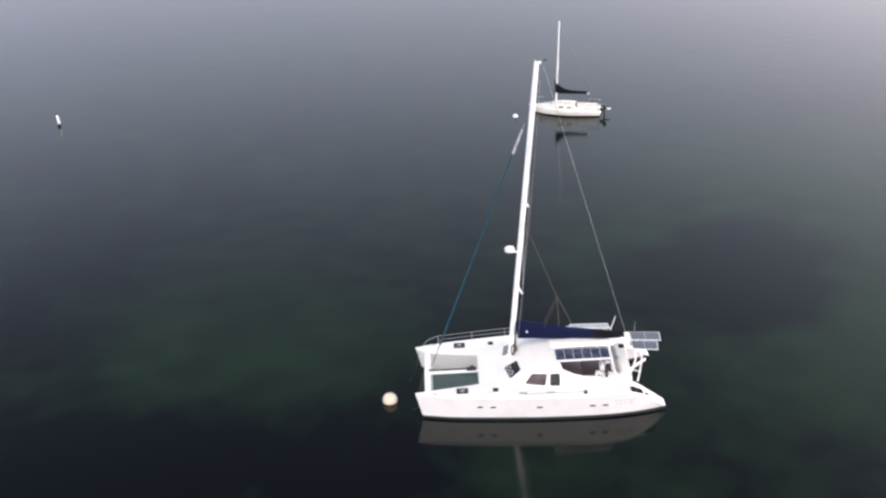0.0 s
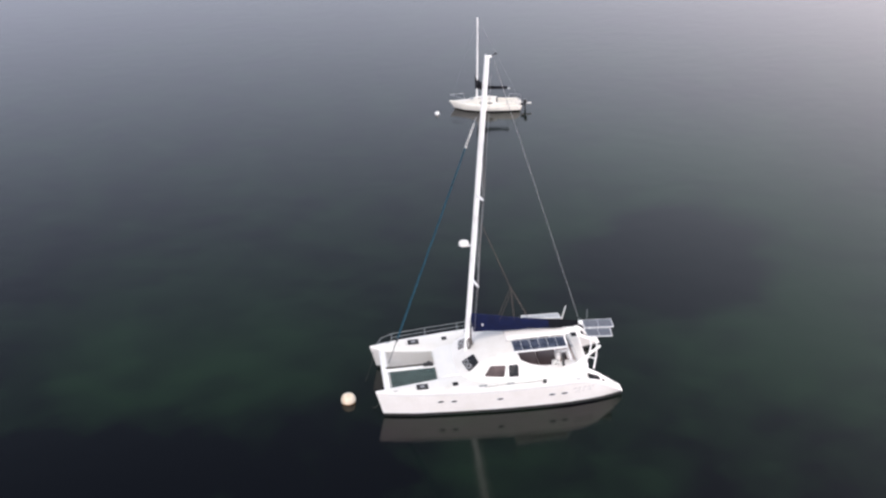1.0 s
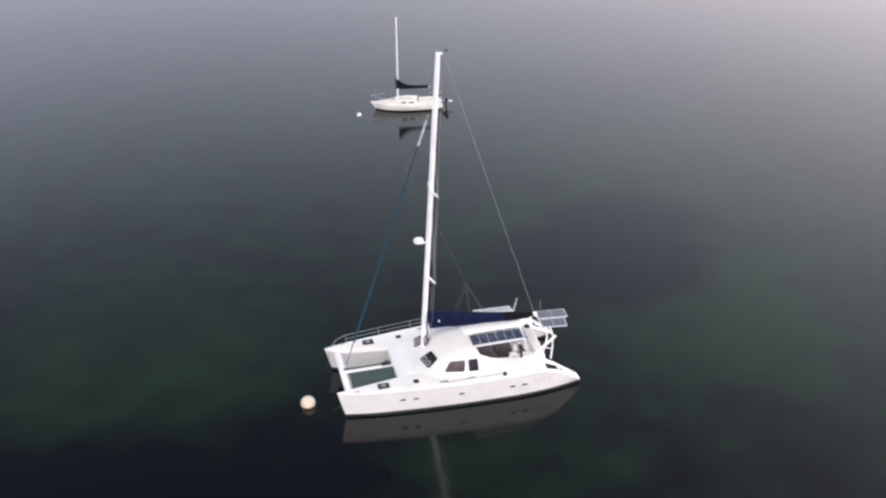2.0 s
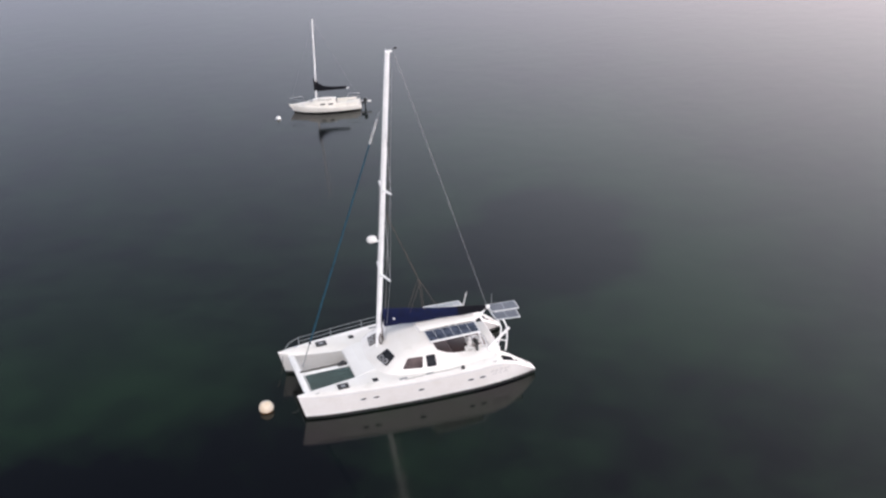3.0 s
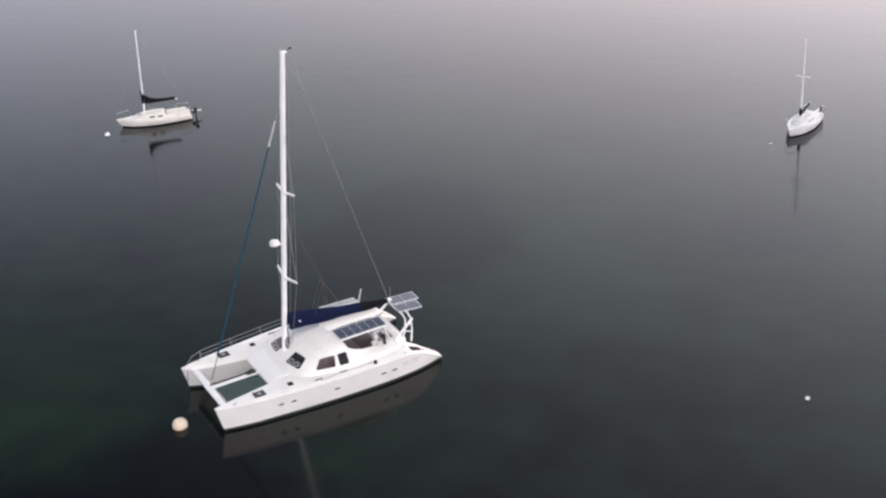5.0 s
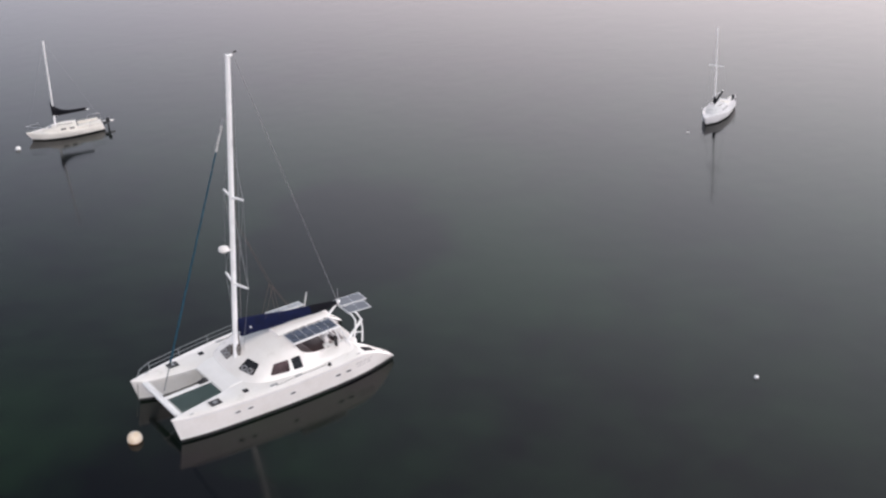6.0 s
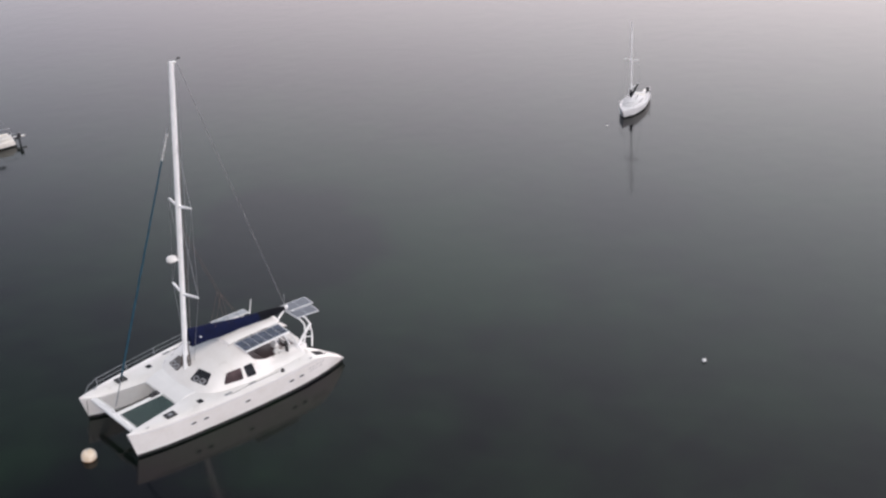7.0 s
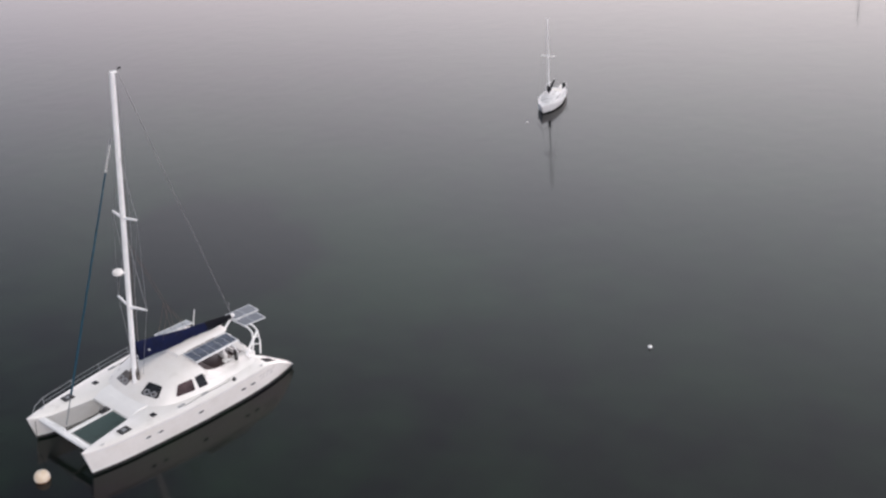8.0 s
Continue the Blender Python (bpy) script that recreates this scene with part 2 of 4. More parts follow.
def add_tube(bm, pts, r, seg=8, r_end=None, flat=1.0):
    """A round tube along points; flat squeezes it across."""
    pts = [Vector(p) for p in pts]
    rings = []
    n = len(pts)
    for i, p in enumerate(pts):
        a, b = pts[max(i - 1, 0)], pts[min(i + 1, n - 1)]
        d = (b - a).normalized()
        up = Vector((0, 0, 1)) if abs(d.z) < 0.9 else Vector((1, 0, 0))
        u = d.cross(up).normalized()
        w = u.cross(d)
        rad = r if r_end is None else r + (r_end - r) * i / (n - 1)
        rings.append([bm.verts.new(p + u * (rad * flat * math.cos(2 * math.pi * k / seg)) + w * (rad * math.sin(2 * math.pi * k / seg))) for k in range(seg)])
    for a, b in zip(rings, rings[1:]):
        for k in range(seg):
            bm.faces.new((a[k], a[(k + 1) % seg], b[(k + 1) % seg], b[k]))
    bm.faces.new(rings[0])
    bm.faces.new(rings[-1][::-1])
    return bm


def add_loft(bm, rows, closed=False, cap=False):
    """A skin over rows of points of one length."""
    vs = [[bm.verts.new(q) for q in row] for row in rows]
    n = len(rows[0])
    for a, b in zip(vs, vs[1:]):
        for k in range(n if closed else n - 1):
            quad = []
            for q in (a[k], a[(k + 1) % n], b[(k + 1) % n], b[k]):
                if all((q.co - o.co).length > 1e-6 for o in quad):
                    quad.append(q)
            if len(quad) > 2:
                bm.faces.new(quad)
    if cap:
        bm.faces.new(vs[0])
        bm.faces.new(vs[-1][::-1])
    return bm


def glide(x, xs, ys):
    """A smooth curve through control points."""
    i = max(0, min(len(xs) - 2, int(np.searchsorted(xs, x)) - 1))
    h = xs[i + 1] - xs[i]

    def slope(k):
        a, b = max(k - 1, 0), min(k + 1, len(xs) - 1)
        return (ys[b] - ys[a]) / (xs[b] - xs[a])
    u = min(max((x - xs[i]) / h, 0), 1)
    return ((2 * u**3 - 3 * u**2 + 1) * ys[i] + (u**3 - 2 * u**2 + u) * h * slope(i)
            + (3 * u**2 - 2 * u**3) * ys[i + 1] + (u**3 - u**2) * h * slope(i + 1))


def B():
    return bmesh.new()


# ================= water =================
bm = B()
bmesh.ops.create_grid(bm, x_segments=4, y_segments=4, size=2400)
water = part("water", bm, WATER)
tagged(water, "flat calm dark green-grey sea water mirroring a hazy sky", "water", kind="structure")

# ================= the catamaran =================
cat = thing("catamaran", "white cruising catamaran with a tall mast moored on calm water", "catamaran", m=pose(0.105, 0.142, 0, 0, 0, -3.8))

# plan of one hull: outer and inner edges of the deck and of the waterline, heights
XO = (0.0, 0.5, 1.5, 2.9, 4.5, 6.2, 8.0, 9.3, 10.5, 11.5, 12.4)
YO = (2.44, 2.60, 2.82, 3.02, 3.21, 3.35, 3.41, 3.41, 3.30, 3.11, 2.84)
YOW = (2.39, 2.50, 2.68, 2.85, 3.01, 3.14, 3.20, 3.20, 3.11, 2.95, 2.72)
XI = (0.0, 0.4, 0.9, 2.0, 3.3, 4.5, 8.0, 10.5, 12.4)
YI = (2.26, 2.06, 1.88, 1.66, 1.44, 1.42, 1.46, 1.72, 2.12)
XZ = (0.0, 1.5, 4.0, 7.0, 9.0, 10.3, 11.2, 11.8, 12.25, 12.4)
ZO = (1.40, 1.38, 1.37, 1.38, 1.40, 1.35, 1.04, 0.68, 0.36, 0.22)
XZI = (0.0, 0.6, 2.0, 3.3, 3.8, 4.5, 7.0, 9.0, 10.3, 11.2, 11.8, 12.25, 12.4)
ZI = (1.36, 1.27, 1.22, 1.22, 1.33, 1.38, 1.38, 1.39, 1.32, 0.96, 0.59, 0.31, 0.21)
BOOT = 0.16
WELL = (10.58, 12.12)
TRIM = {-1: 0.0, 1: 0.10}  # the starboard hull lies a little lower and narrower


def rake(u, z):
    return u + 0.36 * (1 - z / 1.5) * max(0.0, 1 - u / 2.2)


def well_floor(u):
    if u < 11.40:
        return glide(u, XZ, ZO) - 0.10
    return 0.66 if u < 11.62 else (0.46 if u < 11.86 else 0.26)


def build_hull(s):
    us = sorted(set([round(q, 3) for q in np.linspace(0, 12.4, 63)] + [WELL[0], WELL[0] + 0.01, 11.39, 11.41, 11.61, 11.63, 11.85, 11.87, WELL[1] - 0.01, WELL[1]]))
    top, low = [], []
    for u in us:
        yo, yow, yi = glide(u, XO, YO) - TRIM[s], glide(u, XO, YOW) - TRIM[s], glide(u, XI, YI)
        zo, zi = glide(u, XZ, ZO) - TRIM[s] * 0.8, glide(u, XZI, ZI) - TRIM[s] * 0.3
        yiw = yi + 0.06 + 0.03 * min(u, 1)
        at = lambda y, z: (rake(u, z), s * y, z)
        outer = []
        for k in (1.0, 0.94, 0.75, 0.5, 0.25, 0.0):
            z = BOOT + (zo - BOOT) * k
            y = yow + (yo - yow) * (k ** 0.8)
            outer.append(at(y, z))
        inner = [at(yi + (yiw - yi) * (1 - k), BOOT + (zi - BOOT) * k) for k in (0.0, 0.5, 0.94, 1.0)]
        yc = 0.5 * (yow + yiw)
        low.append([outer[-1], at(yow - 0.02, -0.12), at(yc + 0.25 * (yow - yc), -0.42), at(yc - 0.25 * (yow - yc), -0.42), at(yiw + 0.02, -0.12), inner[0]])
        w = yo - yi
        if WELL[0] < u < WELL[1]:
            f = well_floor(u)
            wo, wi = yo - 0.30, yi + 0.30
            rim = [at(yo - 0.02, zo + 0.012), at(wo + 0.03, zo + 0.02), at(wo, f), at(wi, f), at(wi - 0.03, zi + 0.01), at(yi + 0.02, zi + 0.005)]
        else:
            zm = 0.25 * zi + 0.75 * zo
            rim = [at(yo - 0.02, zo + 0.012), at(yo - 0.30 * w, zo + 0.026), at(yo - 0.31 * w, zo + 0.027), at(yi + 0.31 * w, zm + 0.027), at(yi + 0.16 * w, 0.6 * zm + 0.4 * zi + 0.020), at(yi + 0.02, zi + 0.006)]
        top.append(outer[::-1] + rim + inner[::-1])
    hull = part("hull", add_loft(B(), top), GELCOAT, cat, "glossy white hull with a black bottom", smooth=True)
    bm = add_loft(B(), low)
    part("bottom_paint", bm, ANTIFOUL, hull, "black antifouled underbody", smooth=True)
    # stem cap and transom
    for name, row in (("stem_cap", top[0]), ("transom", top[-1])):
        bm = B()
        bm.faces.new([bm.verts.new(q) for q in row])
        bmesh.ops.triangulate(bm, faces=bm.faces)
        part(name, bm, GELCOAT, hull)
    # thin grey tube that draws the shadow line at the hull-deck knuckle
    bm = B()
    add_tube(bm, [(rake(u, glide(u, XZ, ZO) - 0.10), s * (glide(u, XO, YO) + 0.002 - TRIM[s]), glide(u, XZ, ZO) - 0.10 - 0.8 * TRIM[s]) for u in np.linspace(0.6, 10.4, 36)], 0.014, 6)
    part("knuckle_line", bm, ALLOY, hull, smooth=True)
    return hull


hulls = {s: build_hull(s) for s in (-1, 1)}


def side_y(x, z, s):
    zo = glide(x, XZ, ZO) - TRIM[s] * 0.8
    k = max(0.0, min(1.0, (z - BOOT) / (zo - BOOT)))
    return glide(x, XO, YOW) + (glide(x, XO, YO) - glide(x, XO, YOW)) * k**0.8 - TRIM[s]


def disc_on(bm, x, y, z, rx, rz, depth, s, seg=16):
    """An oval plate standing proud of a side that looks along y."""
    ring0 = [bm.verts.new((x + rx * math.cos(2 * math.pi * i / seg), y - s * 0.02, z + rz * math.sin(2 * math.pi * i / seg))) for i in range(seg)]
    ring1 = [bm.verts.new((q.co.x, y + s * depth, q.co.z)) for q in ring0]
    for i in range(seg):
        bm.faces.new((ring0[i], ring0[(i + 1) % seg], ring1[(i + 1) % seg], ring1[i]))
    bm.faces.new(ring1)
    return bm


for s in (-1, 1):
    for x in (3.19, 3.84, 6.12, 8.72, 9.35):
        z = 0.86 - 0.008 * x
        y = side_y(x, z, s)
        rim = part("porthole", disc_on(B(), x, s * y, z, 0.19, 0.062, 0.012, s), ALLOY, hulls[s])
        part("porthole_glass", disc_on(B(), x, s * y, z, 0.155, 0.043, 0.017, s), SMOKED, hulls[s])
    # name on the quarter, too small to read
    for x, w, z0 in ((9.78, 0.20, 0.92), (10.02, 0.16, 0.92), (10.22, 0.26, 0.92), (10.52, 0.16, 0.92), (10.72, 0.14, 0.92), (9.86, 0.30, 0.74), (10.22, 0.18, 0.74), (10.46, 0.28, 0.74)):
        y = side_y(x + w / 2, z0 + 0.07, s) + 0.003
        part("lettering_bar", add_box(B(), (x, min(s * (y - 0.03), s * (y + 0.004)), z0), (x + w, max(s * (y - 0.03), s * (y + 0.004)), z0 + 0.13)), GREY_TEXT, hulls[s])

# dark lid in the stern well, steps
for s in (-1, 1):
    # the lid slopes with the deck, the treads lie level
    bm = B()
    rows = []
    for x in (10.72, 10.76, 11.27, 11.31):
        y0, y1 = (2.36, 2.86) if x in (10.72, 11.31) else (2.32, 2.90)
        z = glide(x, XZ, ZO) - TRIM[s] * 0.8
        rows.append([(x, s * y, z - d) for y, d in ((y0, 0.10), (y0, 0.045), (y1, 0.045), (y1, 0.10))])
    add_loft(bm, rows, closed=True, cap=True)
    part("step_lid", bm, BLACK_CLOTH, hulls[s], "black lid in the stern steps")
    for x0, x1, y0, y1, z in ((11.44, 11.59, 2.30, 2.72, 0.66), (11.66, 11.82, 2.32, 2.66, 0.46)):
        part("tread", add_box(B(), (x0, min(s * y0, s * y1), z), (x1, max(s * y0, s * y1), z + 0.05), 0.015), RUBBER, hulls[s], "black pad in the stern steps")

# bridge deck with its flat foredeck
bm = B()
rows = []
for x, lo, w, hi in ((3.26, 1.06, 1.46, 1.20), (3.42, 0.95, 1.46, 1.27), (3.75, 0.84, 1.48, 1.39), (4.1, 0.80, 1.52, 1.425), (5.0, 0.74, 1.52, 1.428), (8.0, 0.72, 1.52, 1.43), (10.4, 0.74, 1.72, 1.40), (10.9, 0.95, 1.76, 1.36)):
    rows.append([(x, -w, lo), (x, -w, hi - 0.008), (x, -0.6, hi), (x, 0.6, hi), (x, w, hi - 0.008), (x, w, lo), (x, 0.6, lo - 0.03), (x, -0.6, lo - 0.03)])
add_loft(bm, rows, closed=True, cap=True)
part("bridge_deck", bm, NONSKID, cat)

# front crossbeam, striker, centre walkway
bm = B()
add_box(bm, (0.48, -2.02, 1.04), (0.80, 2.06, 1.21), 0.06)
beam = part("crossbeam", bm, SPAR, cat, "white aluminium front crossbeam", smooth=True)
bm = B()
add_tube(bm, [(0.62, -1.5, 1.18), (0.60, -0.12, 1.46), (0.60, 0.12, 1.46), (0.62, 1.5, 1.18)], 0.03, 8)
add_tube(bm, [(0.62, 0, 1.18), (0.60, 0, 1.48)], 0.05, 8)
part("striker", bm, SPAR, beam, smooth=True)
part("walkway", add_box(B(), (0.76, -0.14, 1.10), (3.30, 0.06, 1.20), 0.03), SPAR, cat, smooth=True)


def trampoline(side, y_mid, name, mat, step, w, label):
    """A net laced between the walkway at y_mid and the hull, which narrows towards the cabin."""
    net = B()
    z, x0, x1 = 1.13, 0.84, 3.25
    edge = lambda x: side * (glide(x, XI, YI) + 0.03)
    n = int((x1 - x0) / step)
    for i in range(n + 1):
        x = x0 + (x1 - x0) * i / n
        add_box(net, (x - w, min(y_mid, edge(x)), z), (x + w, max(y_mid, edge(x)), z + 0.008))
    n = int(abs(edge(2.0) - y_mid) / step)
    for i in range(n + 1):
        f = i / n
        add_tube(net, [(x, y_mid + (edge(x) - y_mid) * f, z + 0.012) for x in np.linspace(x0, x1, 6)], w, 4)
    ob = part(name, net, mat, cat, label)
    lace = B()
    for f in (0.012, 0.985):
        add_tube(lace, [(x, y_mid + (edge(x) - y_mid) * f, z + 0.02) for x in np.linspace(x0, x1, 9)], 0.018, 6)
    for xa in (x0 + 0.02, x1 - 0.02):
        add_tube(lace, [(xa, y_mid, z + 0.02), (xa, edge(xa), z + 0.02)], 0.018, 6)
    part("bolt_rope", lace, WHITE_CLOTH, ob)


trampoline(-1, -0.16, "trampoline", NETTING, 0.034, 0.0042, "stretched green trampoline netting")
trampoline(1, 0.08, "trampoline", WHITE_CLOTH, 0.060, 0.0022, "open white trampoline netting")

# windlass on the walkway, chain led forward along it
bm = B()
add_box(bm, (2.66, -0.12, 1.19), (3.16, 0.16, 1.29), 0.03)
windlass = part("windlass", bm, RUBBER, cat, "black anchor windlass")
bm = B()
bmesh.ops.create_cone(bm, cap_ends=True, segments=14, radius1=0.15, radius2=0.11, depth=0.12, matrix=Matrix.Translation((2.94, 0.0, 1.33)))
part("drum", bm, RUBBER, windlass, smooth=True)
bm = B()
add_tube(bm, [(0.70 + 0.20 * k, 0.085 + 0.022 * math.sin(2.3 * k), 1.225 + 0.008 * math.sin(3.1 * k)) for k in range(11)], 0.042, 6)
part("anchor_chain", bm, WET_ROPE, windlass, "dark rusty anchor chain")

# coachroof: rings from the deck to the crown, port half mirrored
FOOT = ((1.38, 1.38), ((4.10, 0), (4.15, 0.7), (4.28, 1.45), (4.60, 2.00), (5.20, 2.42), (6.4, 2.70), (7.3, 2.82), (8.2, 2.88)))
SILL = ((1.62, 1.60), ((4.48, 0), (4.53, 0.70), (4.64, 1.40), (4.84, 1.86), (5.20, 2.16), (5.60, 2.33), (6.42, 2.53), (7.2, 2.62), (7.80, 2.66)))
BROW = ((1.96, 2.10), ((5.20, 0), (5.22, 0.5), (5.27, 1.05), (5.38, 1.52), (5.66, 1.90), (6.0, 2.06), (6.6, 2.18), (7.16, 2.245), (7.48, 2.28)))
EAVE = ((2.10, 2.27), ((5.36, 0), (5.39, 0.48), (5.45, 0.98), (5.58, 1.40), (5.90, 1.76), (6.65, 1.96), (7.10, 2.045), (7.36, 2.07)))
SHOULDER = ((2.22, 2.44), ((5.58, 0), (5.61, 0.38), (5.67, 0.80), (5.84, 1.16), (6.16, 1.46), (6.75, 1.66), (7.10, 1.745), (7.30, 1.77)))
SLOPE = ((2.34, 2.60), ((5.92, 0), (5.94, 0.27), (6.0, 0.54), (6.12, 0.78), (6.36, 1.00), (6.8, 1.16), (7.05, 1.23), (7.22, 1.28)))
CROWN = ((2.41, 2.69), ((6.15, 0), (6.16, 0.12), (6.19, 0.26), (6.26, 0.40), (6.42, 0.52), (6.75, 0.60), (7.05, 0.64), (7.25, 0.66)))
RIDGE = ((2.44, 2.715), ((6.25, 0), (6.27, 0.02), (6.30, 0.03), (6.36, 0.04), (6.5, 0.05), (6.8, 0.06), (7.05, 0.06), (7.26, 0.06)))
RINGS = [FOOT, SILL, BROW, EAVE, SHOULDER, SLOPE, CROWN, RIDGE]


def ring_points(ring, n=36):
    (z0, z1), pts = ring
    xs = [q[0] for q in pts]
    ln = [0.0]
    for a, b in zip(pts, pts[1:]):
        ln.append(ln[-1] + math.hypot(b[0] - a[0], b[1] - a[1]))
    half = []
    for i in range(n + 1):
        d = ln[-1] * i / n
        x, y = glide(d, ln, xs), glide(d, ln, [q[1] for q in pts])
        f = (x - xs[0]) / (xs[-1] - xs[0])
        half.append((x, max(y, 0), z0 + (z1 - z0) * f))
    return half


rows = []
for ring in RINGS:
    h = ring_points(ring)
    rows.append([(x, -y, z) for x, y, z in h[::-1]] + h[1:])
bm = add_loft(B(), rows)
last = [v for v in bm.verts][-len(rows[-1]):]
bm.faces.new(last)
roof = part("coachroof", bm, GELCOAT, cat, "moulded white coachroof", smooth=True)
# bulkhead under its after edge
bm = B()
edge = [(7.20, r[0][1] * 0.985, r[0][2]) for r in rows] + [(7.20, r[-1][1] * 0.985, r[-1][2]) for r in rows[::-1]]
bm.faces.new([bm.verts.new(q) for q in edge])
ob = bmesh.ops.extrude_face_region(bm, geom=bm.faces[:])
bmesh.ops.translate(bm, verts=[g for g in ob["geom"] if isinstance(g, bmesh.types.BMVert)], vec=(0.05, 0, -0.01))
part("after_bulkhead", bm, GELCOAT, cat)


def ring_at(k, axis, value):
    """The point of a ring's port half, along it, where x or y has that value."""
    h = ring_points(RINGS[k], 72)
    i = 0 if axis == "x" else 1
    for a, b in zip(h, h[1:]):
        if a[i] <= value <= b[i]:
            f = (value - a[i]) / (b[i] - a[i] + 1e-9)
            return Vector(a).lerp(Vector(b), f)
    return Vector(h[-1])


def roof_window(name, axis, low, high, f0, f1, s, mat, label=""):
    """A bowed pane on the roof's slope; low and high: its span on the lower and upper ring."""
    def at(u, v, lift):
        a = ring_at(1, axis, low[0] + (low[1] - low[0]) * u)
        b = ring_at(2, axis, high[0] + (high[1] - high[0]) * u)
        a2 = ring_at(1, axis, low[0] + (low[1] - low[0]) * min(u + 0.02, 1.02))
        q = a.lerp(b, f0 + (f1 - f0) * v)
        n = (a2 - a).cross(b - a).normalized()
        if n.z < 0:
            n = -n
        q = q + n * lift
        return Vector((q.x, s * q.y, q.z))
    loop = []
    c = 0.12
    for cu, cv, st in ((1 - c, 1 - c, 0), (c, 1 - c, 1), (c, c, 2), (1 - c, c, 3)):
        for k in range(5):
            g = (st + k / 4) * math.pi / 2
            loop.append((cu + c * math.cos(g), cv + c * math.sin(g)))
    bm = B()
    hi = [bm.verts.new(at(u, v, 0.020)) for u, v in loop]
    lo = [bm.verts.new(at(u, v, -0.02)) for u, v in loop]
    n = len(loop)
    grid = bm.verts.new(at(0.5, 0.5, 0.022))
    for i in range(n):
        bm.faces.new((hi[i], hi[(i + 1) % n], grid))
        bm.faces.new((lo[i], lo[(i + 1) % n], hi[(i + 1) % n], hi[i]))
    return part(name, bm, mat, roof, label), at


for s in (-1, 1):
    roof_window("side_window", "x", (5.50, 6.48), (5.88, 6.62), -0.04, 0.97, s, TINTED, "large brown-tinted side window")
    roof_window("side_window", "x", (6.70, 7.20), (6.76, 7.22), -0.04, 0.97, s, SMOKED, "narrow dark side window")
    low, high = ((0.72, 1.78), (0.62, 1.50)) if s < 0 else ((0.46, 1.40), (0.40, 1.22))
    pane, at = roof_window("front_window", "y", low, high, 0.04, 0.98 if s < 0 else 0.90, s, SMOKED if s < 0 else PALE_SHEEN, "raked dark front window" if s < 0 else "raked front window with painted pale reflection")
    # lower part of the pane: its pale reflection laid on as a plate
    plate = B()
    loop = ((0.10, 0.08), (0.90, 0.08), (0.93, 0.46), (0.07, 0.46))
    hi, lo = [[plate.verts.new(at(u, v, h)) for u, v in loop] for h in (0.025, 0.0)]
    plate.faces.new(hi)
    for k in range(4):
        plate.faces.new((lo[k], lo[(k + 1) % 4], hi[(k + 1) % 4], hi[k]))
    part("sheen_strip", plate, PALE_SHEEN, pane, "painted pale reflection on the lower pane, with two vents")
    for u in (0.30, 0.72):
        ring = B()
        c = at(u, 0.27, 0.028)
        ex, ey = (at(u + 0.05, 0.27, 0.028) - c).normalized(), (at(u, 0.35, 0.028) - c).normalized()
        add_tube(ring, [c + ex * (0.15 * math.cos(g)) + ey * (0.13 * math.sin(g)) for g in np.linspace(0, 2 * math.pi, 15)], 0.032, 6)
        part("vent_ring", ring, FROSTED, pane, "pale round vent ring")
    # narrow deck prisms along the side deck
    for x, y in ((5.34, 2.86), (6.72, 2.92)):
        part("deck_prism", add_box(B(), (x - 0.20, s * y - 0.06, 1.39 - 0.8 * TRIM[s]), (x + 0.20, s * y + 0.06, 1.438 - 0.8 * TRIM[s]), 0.015), FROSTED, cat, "narrow grey deck prism")

# hardtop over the cockpit, with its posts
bm = B()
rows = []
for x, w, v, z in ((6.86, 0.88, 0.88, 2.68), (6.92, 0.93, 0.90, 2.76), (8.4, 0.95, 0.80, 2.79), (9.85, 0.93, 0.46, 2.77), (10.04, 0.84, 0.36, 2.74), (10.12, 0.70, 0.28, 2.69)):
    rows.append([(x, -w, z - 0.05), (x, -w + 0.06, z), (x, -0.5, z + 0.03), (x, v * 0.5, z + 0.03), (x, v - 0.06, z), (x, v, z - 0.05), (x, v - 0.06, z - 0.08), (x, -w + 0.06, z - 0.08)])
add_loft(bm, rows, closed=True, cap=True)
hardtop = part("hardtop", bm, GELCOAT, cat, "white hardtop over the cockpit", smooth=True)
for s in (-1, 1):
    bm = B()
    add_tube(bm, [(9.84, -0.88 if s < 0 else 0.42, 2.70), (10.10, s * 1.5, 1.43)], 0.04, 8)
    part("hardtop_post", bm, SPAR, hardtop, smooth=True)


